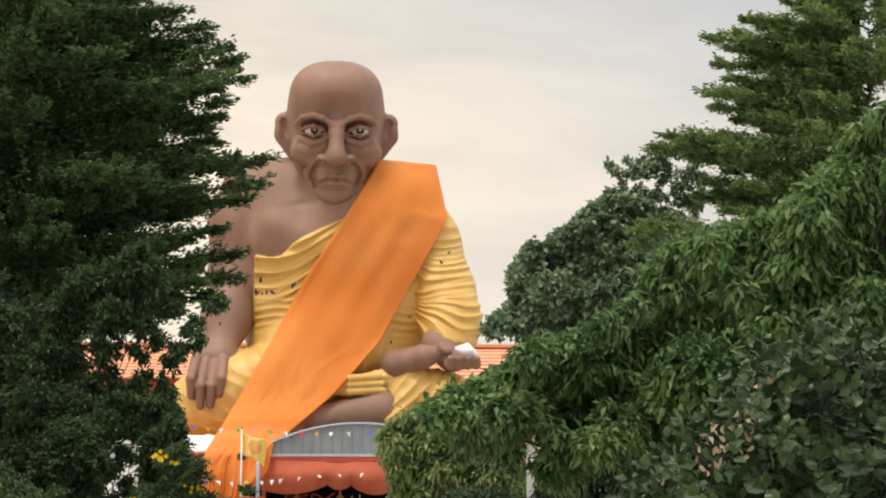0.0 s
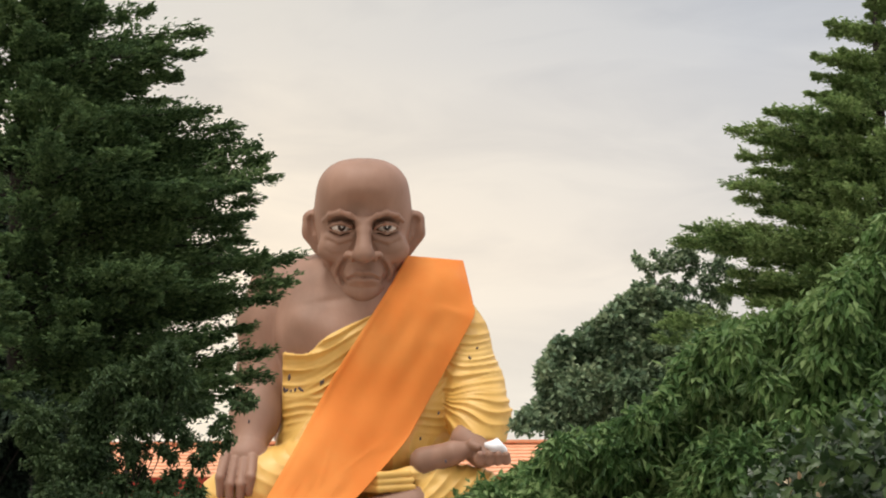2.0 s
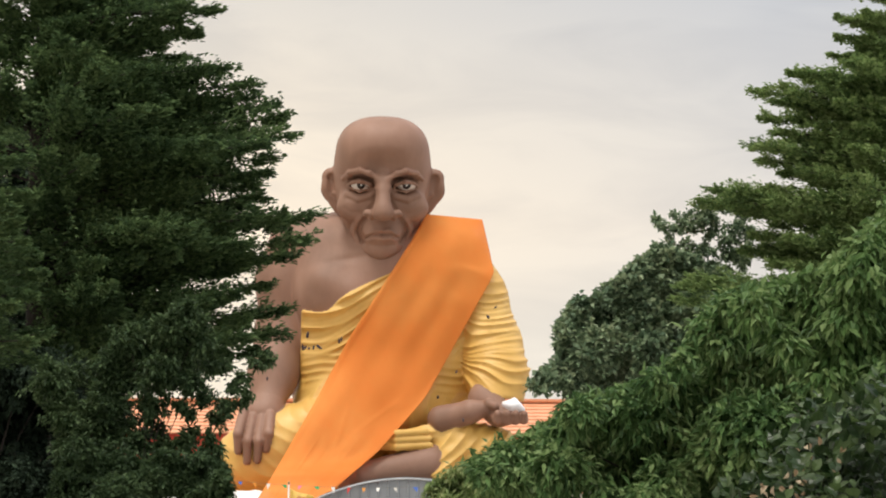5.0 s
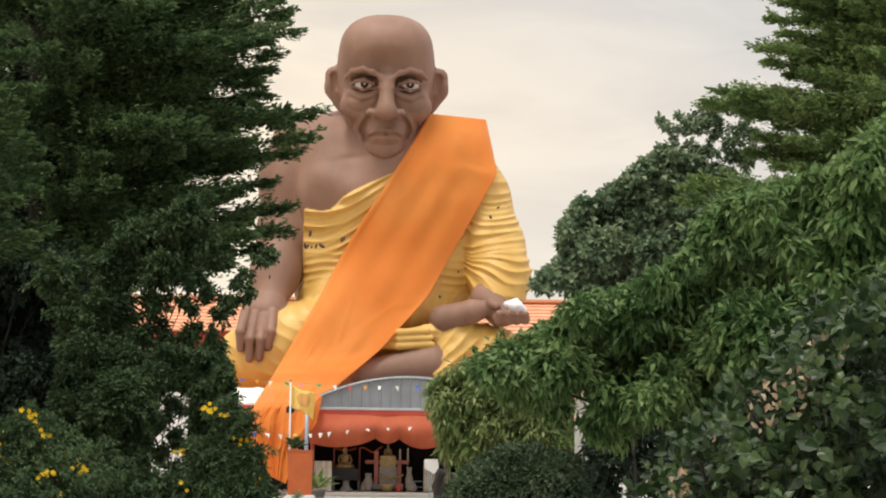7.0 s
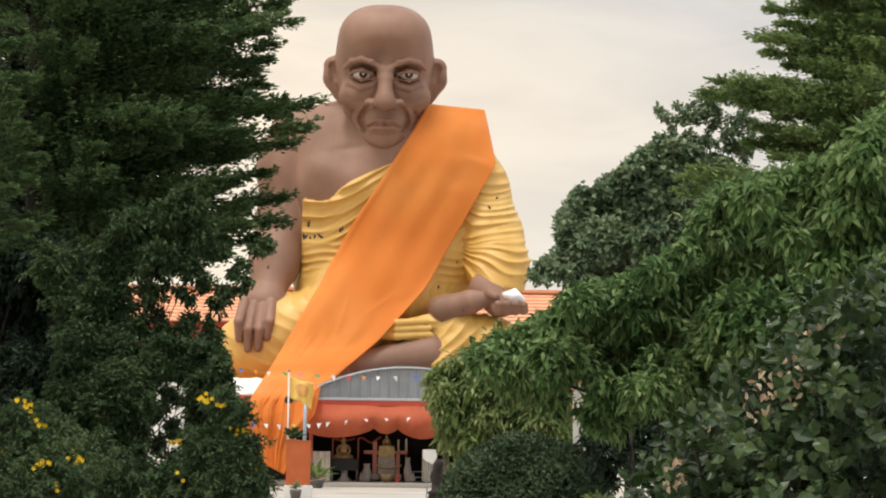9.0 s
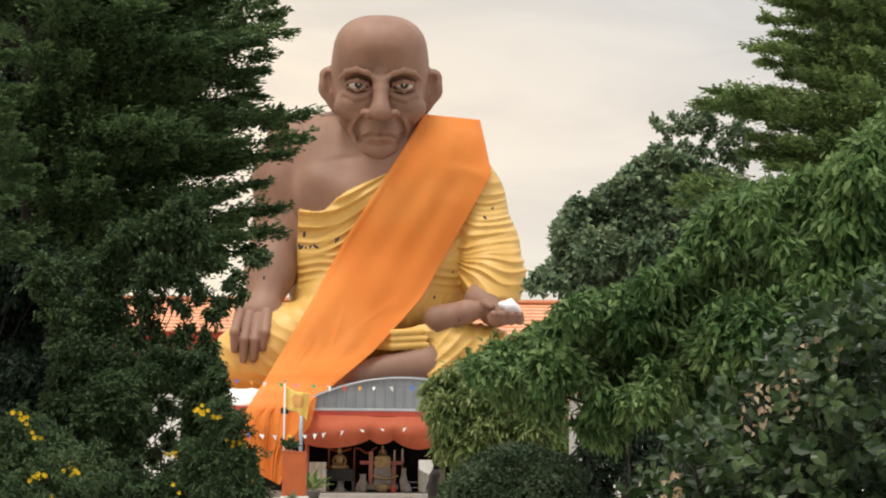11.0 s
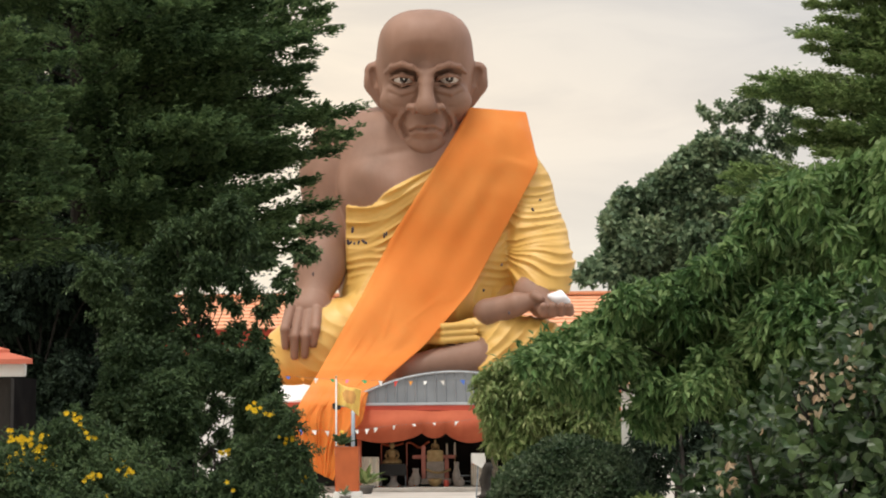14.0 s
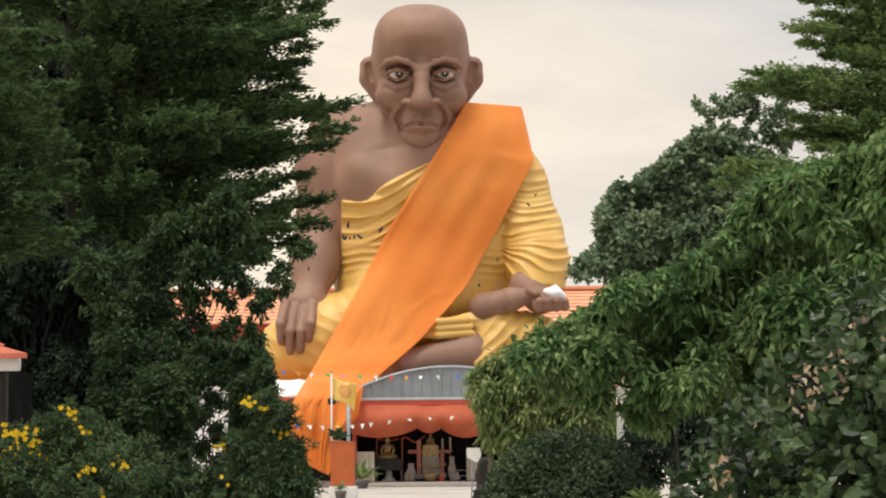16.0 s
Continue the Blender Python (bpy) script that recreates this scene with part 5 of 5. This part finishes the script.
def figure(label, u, v_foot, v_top, d, mat):
    """Small gilded seated figure, one plain mesh."""
    c, top = pt(u, v_foot, d), pt(u, v_top, d)
    h = top.z - c.z
    bm = lathe([(0.38 * h, 0), (0.41 * h, 0.06 * h), (0.38 * h, 0.13 * h), (0.27 * h, 0.2 * h), (0.16 * h, 0.24 * h), (0.15 * h, 0.34 * h), (0.2 * h, 0.5 * h), (0.19 * h, 0.56 * h), (0.07 * h, 0.61 * h), (0.06 * h, 0.64 * h), (0.1 * h, 0.69 * h), (0.11 * h, 0.76 * h), (0.08 * h, 0.83 * h), (0.035 * h, 0.88 * h), (0.01 * h, h)], 18)
    for w in (-1, 1):
        tube([(w * 0.19 * h, 0, 0.53 * h), (w * 0.27 * h, -0.03 * h, 0.34 * h), (w * 0.2 * h, -0.22 * h, 0.19 * h)], [0.06 * h, 0.05 * h, 0.05 * h], 8, bm)
    for v in bm.verts:
        v.co.y *= 0.7
    ob = part("figurine", bm, mat, smooth=True)
    ob.location = c
    tagged(ob, label, "figurine")


def altars():
    t = thing("offering_table", "black-topped altar table on a white flared foot", "table")
    a, b = pt(665, 833, A_D), pt(711, 812, A_D)
    part("tabletop", box(a.x, b.x, A_D, A_D + 0.7, a.z, b.z, 0.02), M["black"], t)
    m = (a.x + b.x) / 2
    part("foot", lathe([(0.34, 0.16), (0.3, 0.22), (0.16, 0.36), (0.13, a.z - 0.05), (0.2, a.z)], 18, at=(m, A_D + 0.35, 0)), M["cement"], t, smooth=True)
    for x in (a.x + 0.03, b.x - 0.03):
        for y in (A_D + 0.05, A_D + 0.65):
            part("leg", tube([(x, y, 0.16), (x, y, a.z)], 0.025, 6), M["steel"], t)
    figure("small gilded seated figurine on the altar table", 686, 812, 769, A_D + 0.35, M["gold"])
    f = thing("garland_frame", "thin orange-pink frame with a draped garland over the altar", "frame")
    z1 = pt(700, 776, A_D + 0.8).z
    for u0, u1 in ((667, 706), (712, 752)):
        p, q = pt(u0, 800, A_D + 0.8), pt(u1, 776, A_D + 0.8)
        part("upright", tube([(p.x, A_D + 0.8, 0.16), (p.x, A_D + 0.8, z1)], 0.035, 6), M["pink"], f)
        part("garland", tube([(p.x + (q.x - p.x) * k / 8, A_D + 0.78, z1 - 0.1 * math.sin(math.pi * k / 8) + 0.08 * (u0 > 700) * math.sin(k)) for k in range(9)], 0.045, 6), M["curtain"], f)
    # central shrine
    s = thing("shrine", "carved stone and pink shrine with a gilded top", "shrine")
    for n, u0, u1, v0, v1, d0, d1, mat in (("base", 736, 790, 838, 848, A_D - 0.2, A_D + 0.9, "stone"), ("body", 747, 778, 808, 838, A_D, A_D + 0.7, "stone"), ("ledge", 722, 798, 796, 803, A_D + 0.3, A_D + 0.9, "pink"),
                                            ("crown_block", 748, 776, 788, 808, A_D + 0.05, A_D + 0.6, "gold"), ("pillar", 738, 745, 780, 838, A_D + 0.1, A_D + 0.3, "pink"), ("pillar", 779, 786, 803, 838, A_D + 0.1, A_D + 0.3, "pink")):
        spot_box(n, u0, u1, v0, v1, d0, d1, M[mat], s, bevel=0.02)
    p = pt(762, 838, A_D)
    part("swag", tube([(pt(740 + k * 5.4, 0, A_D).x, A_D - 0.08, pt(0, 828 + 6 * math.sin(math.pi * k / 8), A_D).z) for k in range(9)], 0.05, 6), M["gold"], s, smooth=True)
    part("incense_bowl", lathe([(0.12, 0), (0.24, 0.12), (0.3, 0.3), (0.27, 0.34)], 16, at=(p.x, A_D - 0.45, 0.16)), M["gold"], s, smooth=True)
    figure("gilded seated figurine crowning the stone shrine", 762, 790, 766, A_D + 0.32, M["gold"])
    for u, v0 in ((783, 776), (797, 774)):
        c, h = pt(u, 800, A_D + 0.5), pt(u, v0, A_D + 0.5).z
        k = thing("candlestick", "tall white candle on a gilded candlestick", "candlestick", "altar candles")
        part("stem", lathe([(0.1, 0.16), (0.09, 0.2), (0.03, 0.3), (0.03, c.z), (0.1, c.z + 0.04), (0.04, c.z + 0.1)], 12, at=(c.x, A_D + 0.5, 0)), M["gold"], k, smooth=True)
        part("candle", lathe([(0.05, c.z + 0.1), (0.04, h - 0.03), (0.01, h)], 10, at=(c.x, A_D + 0.5, 0)), M["cream"], k, smooth=True)
    for u, v0, v1, r in ((728, 820, 848, 0.2), (800, 808, 848, 0.16), (806, 835, 848, 0.2), (720, 836, 848, 0.13)):
        a, b = pt(u, v1, A_D - 0.3), pt(u, v0, A_D - 0.3)
        h = b.z - 0.16
        ob = part("stone_jar", lathe([(r * 0.6, 0), (r, h * 0.25), (r * 1.05, h * 0.5), (r * 0.6, h * 0.8), (r * 0.75, h)], 14), M["stone"], smooth=True)
        ob.location = (a.x, A_D - 0.3, 0.16)
        tagged(ob, "weathered grey stone jar beside the shrine", "jar", "stone jars")
    ob = part("red_can", lathe([(0.1, 0), (0.11, 0.02), (0.11, 0.26), (0.1, 0.28)], 12), M["red"], smooth=True)
    ob.location = (pt(782, 848, A_D - 0.5).x, A_D - 0.5, 0.16)
    tagged(ob, "small red can on the pavilion floor", "can")
    # low tables with white cloths
    for u0, u1, v0, d in ((630, 662, 800, A_D - 1.4), (826, 851, 796, A_D - 0.4), (862, 872, 796, A_D + 0.4)):
        w = thing("cloth_table", "small table covered with a creased white cloth", "table", "cloth tables")
        a, b = pt(u0, v0, d), pt(u1, v0, d)
        n = 24
        bm = bmesh.new()
        ring = []
        per = [(a.x + (b.x - a.x) * k / n, d) for k in range(n + 1)] + [(b.x, d + 0.6 * k / 6) for k in range(1, 7)] + [(b.x - (b.x - a.x) * k / n, d + 0.6) for k in range(1, n + 1)] + [(a.x, d + 0.6 - 0.6 * k / 6) for k in range(1, 6)]
        for z, out in ((a.z, 0.0), (a.z * 0.5, 0.03), (0.2, 0.06)):
            ring.append([bm.verts.new((x + 0.02 * math.sin(9 * i), y - out * math.sin(1.7 * i), z)) for i, (x, y) in enumerate(per)])
        for p, q in zip(ring, ring[1:]):
            for i in range(len(p)):
                bm.faces.new((p[i], p[(i + 1) % len(p)], q[(i + 1) % len(p)], q[i]))
        bm.faces.new(ring[0])
        part("cloth", bm, M["cream"], w, smooth=True)
    g = thing("metal_rack", "low grey metal rack under the pavilion", "rack")
    a, b = pt(800, 832, A_D), pt(846, 832, A_D)
    for x in (a.x, b.x):
        for y in (A_D, A_D + 0.5):
            part("leg", tube([(x, y, 0.16), (x, y, a.z)], 0.02, 6), M["steel"], g)
    part("shelf", box(a.x, b.x, A_D, A_D + 0.5, a.z - 0.04, a.z, 0.01), M["steel"], g)
    part("shelf", box(a.x, b.x, A_D, A_D + 0.5, 0.35, 0.39, 0.01), M["steel"], g)


altars()


def notice():
    d = 57.0
    t = thing("notice_board", "small white board on a thin leaning metal leg", "sign")
    a, b = pt(826, 813, d), pt(851, 793, d)
    bm = bmesh.new()
    pts = [(a.x, b.z), (b.x, b.z), (b.x, a.z + 0.1), ((a.x + b.x) / 2 + 0.12, a.z - 0.12), (a.x, a.z + 0.06)]
    f1, f2 = [bm.verts.new((x, d, z)) for x, z in pts], [bm.verts.new((x, d + 0.03, z)) for x, z in pts]
    bm.faces.new(f1)
    bm.faces.new(f2[::-1])
    for k in range(5):
        bm.faces.new((f1[k], f2[k], f2[(k + 1) % 5], f1[(k + 1) % 5]))
    part("board", bm, M["white"], t)
    foot = pt(834, 884, d)
    part("leg", tube([(foot.x, d + 0.05, 0), (pt(838, 813, d).x, d + 0.05, a.z + 0.1)], 0.022, 6), M["steel"], t)
    # carved dark guardian plinth: plain turned shape
    d = 55.0
    c = pt(856, 890, d)
    s = part("carved_stump", lathe([(0.3, 0), (0.34, 0.15), (0.28, 0.3), (0.36, 0.34), (0.2, 0.42), (0.14, 0.6), (0.17, 0.8), (0.13, 1.0), (0.16, 1.15), (0.09, 1.3)], 14), M["bark"], smooth=True)
    for v in s.data.vertices:
        v.co.x += 0.05 * math.sin(6 * v.co.z) - 0.04
    s.location = (c.x, d, 0)
    tagged(s, "dark weathered carved wooden stump on the forecourt", "stump")
    plant("bushy pot plant beside the notice board", 880, 862, 57.0, 0.24, 150, 0.55, 0.14, 64, M["soil_leaf"], 0.2)
    plant("spiky pot plant near the round bush", 900, 838, 60.0, 0.2, 90, 0.6, 0.1, 65, M["leaf_mango"], 0.2)
    plant("pot plant in a pale pot by the hedge", 1140, 905, 44.0, 0.22, 110, 0.5, 0.1, 66, M["leaf_mango"], 0.2)


notice()


def bunting(points, d, count, seed, size=0.22):
    """A line of pennants; each pennant hangs from the cord."""
    rng = np.random.default_rng(seed)
    t = thing("bunting", "string of small coloured triangular pennants", "bunting", "bunting lines")
    line = smooth_line(points, 60, 8)
    w = spot(line[:, 0], line[:, 1], np.full(60, d))
    part("cord", tube([tuple(p) for p in w], 0.004, 4), M["pot"], t)
    for k in range(count):
        s = (k + 0.5) / count * 59
        i = int(s)
        p = w[i] + (w[min(i + 1, 59)] - w[i]) * (s - i)
        h = size * rng.uniform(0.8, 1.15)
        half, lean = size * rng.uniform(0.34, 0.5), rng.normal(0, 0.06)
        flat = rng.random() < 0.35
        low = half * (0.45 if flat else 0.08)
        bm = bmesh.new()
        y = rng.normal(0, 0.04)
        a = [bm.verts.new(p + np.array(o)) for o in ((-half, 0, 0), (half, 0, 0), (low + lean, y - 0.03, -h * (0.6 if flat else 1)), (-low + lean, y - 0.03, -h * (0.6 if flat else 1)))]
        b = [bm.verts.new(v.co + Vector((0, 0.012, 0))) for v in a]
        bm.faces.new(a)
        bm.faces.new(b[::-1])
        for i in range(4):
            bm.faces.new((a[i], b[i], b[(i + 1) % 4], a[(i + 1) % 4]))
        pick = 0 if rng.random() < 0.5 else int(rng.integers(len(BUNTING)))
        part("pennant", bm, BUNTING[pick], t)


bunting([(440, 652), (500, 657), (560, 661), (630, 664), (700, 666), (760, 665), (850, 662), (900, 655)], 78.6, 17, 71)
bunting([(470, 742), (520, 751), (570, 754), (630, 752), (665, 747)], 77.8, 9, 72)
bunting([(640, 750), (690, 744), (740, 740), (800, 737), (870, 727)], 78.9, 6, 73, 0.17)


# ---- small things on the statue: perching birds and stray flags ----
M["dirt"] = colour("dark_fixing", (0.05, 0.035, 0.04), 0.8)


def fixings():
    """Small dark cloth scraps caught on the robe."""
    near = front_depth(statue_points)
    for u, v in ((608, 420), (612, 421), (619, 422), (627, 420), (636, 419), (640, 421), (672, 408), (616, 398), (676, 405), (935, 362), (948, 345), (848, 505), (880, 460), (546, 476), (893, 545)):
        d = S_D + float(near(np.array([u]), np.array([v]))[0]) / S_K - 0.35
        c = pt(u, v, d)
        h = 0.06 + 0.04 * random.random()
        ob = part("cloth_scrap", lathe([(0.02, -h), (h * 1.1, -h * 0.5), (h * 1.3, 0), (h, h * 0.5), (0.02, h)], 7), M["dirt"])
        ob.location = c
        ob.rotation_euler = (random.random(), random.random() * 3, random.random() * 3)
        ob.scale = (1.4, 0.6, 0.8)
        tagged(ob, "small dark scrap caught in the robe's folds", "scrap", "robe scraps")


fixings()


# ---- garden things ----
def lantern():
    d = 46.0
    t = thing("garden_lantern", "white masonry lantern post with a small tiled cap", "lantern")
    a, b = pt(1092, 720, d), pt(1112, 672, d)
    m = (a.x + b.x) / 2
    post = part("post", box(m - 0.14, m + 0.14, d, d + 0.28, 0, b.z, 0.02), M["white"], t)
    part("collar", box(m - 0.2, m + 0.2, d - 0.06, d + 0.34, b.z - 0.08, b.z, 0.02), M["white"], post)
    bm = bmesh.new()
    r = [bm.verts.new((m + x, d + 0.14 + y, b.z)) for x, y in ((-0.42, -0.42), (0.42, -0.42), (0.42, 0.42), (-0.42, 0.42))]
    top = bm.verts.new((m, d + 0.14, b.z + 0.3))
    bm.faces.new(r[::-1])
    for k in range(4):
        bm.faces.new((r[k], r[(k + 1) % 4], top))
    part("cap", bm, M["tile"], t)


lantern()


# added pillar, standing in for an unknown sunlit pale surface behind the leaves
def added_pillar():
    d = 62.0
    t = thing("added_pillar", "square cream-painted masonry pillar with a stepped cap, added for the bright gap in the leaves", "pillar")
    a, b = pt(346, 800, d), pt(402, 690, d)
    part("shaft", box(a.x, b.x, d, d + 0.9, 0.3, b.z, 0.03), M["white"], t)
    part("base", box(a.x - 0.08, b.x + 0.08, d - 0.08, d + 0.98, 0, 0.3, 0.03), M["cement"], t)
    part("cap", box(a.x - 0.1, b.x + 0.1, d - 0.1, d + 1.0, b.z, b.z + 0.14, 0.03), M["white"], t)
    part("cap_block", box(a.x + 0.1, b.x - 0.1, d + 0.1, d + 0.8, b.z + 0.14, b.z + 0.26, 0.02), M["white"], t)


added_pillar()


def hut():
    d = 19.0
    t = thing("garden_hut", "small hut with a red tiled roof and white eaves", "hut")
    e = pt(44, 634, d)
    x0, x1, z0, z1 = e.x - 2.4, e.x, pt(20, 657, d).z, e.z
    part("eave_board", box(x0, x1 - 0.04, d, d + 0.1, z0, z1, 0.01), M["white"], t)
    for k in range(5):
        a, b = k / 5, (k + 1) / 5
        bm = bmesh.new()
        cx = (x0 + x1) / 2
        q = [bm.verts.new(p) for p in ((x0 + 1.5 * a, d - 0.1 + 1.6 * a, z1 + 0.55 * a + 0.04), (x1 + 0.06 - 1.5 * a, d - 0.1 + 1.6 * a, z1 + 0.55 * a + 0.04), (x1 + 0.06 - 1.5 * b, d - 0.1 + 1.6 * b, z1 + 0.55 * b + 0.01), (x0 + 1.5 * b, d - 0.1 + 1.6 * b, z1 + 0.55 * b + 0.01))]
        q2 = [bm.verts.new(v.co - Vector((0, 0, 0.05))) for v in q]
        bm.faces.new(q)
        bm.faces.new(q2[::-1])
        for i in range(4):
            bm.faces.new((q[i], q2[i], q2[(i + 1) % 4], q[(i + 1) % 4]))
        part("tile_course", bm, M["red_tile"], t)
    # wall coloured as the shade beneath the eaves
    part("wall", box(x0 + 0.3, x1 - 0.35, d + 0.3, d + 2, 0, z0 + 0.05), M["shade"], t)
    for x in (x0 + 0.35, x1 - 0.3):
        part("column", box(x - 0.08, x + 0.08, d + 0.2, d + 0.36, 0, z0, 0.01), M["bark"], t)


hut()
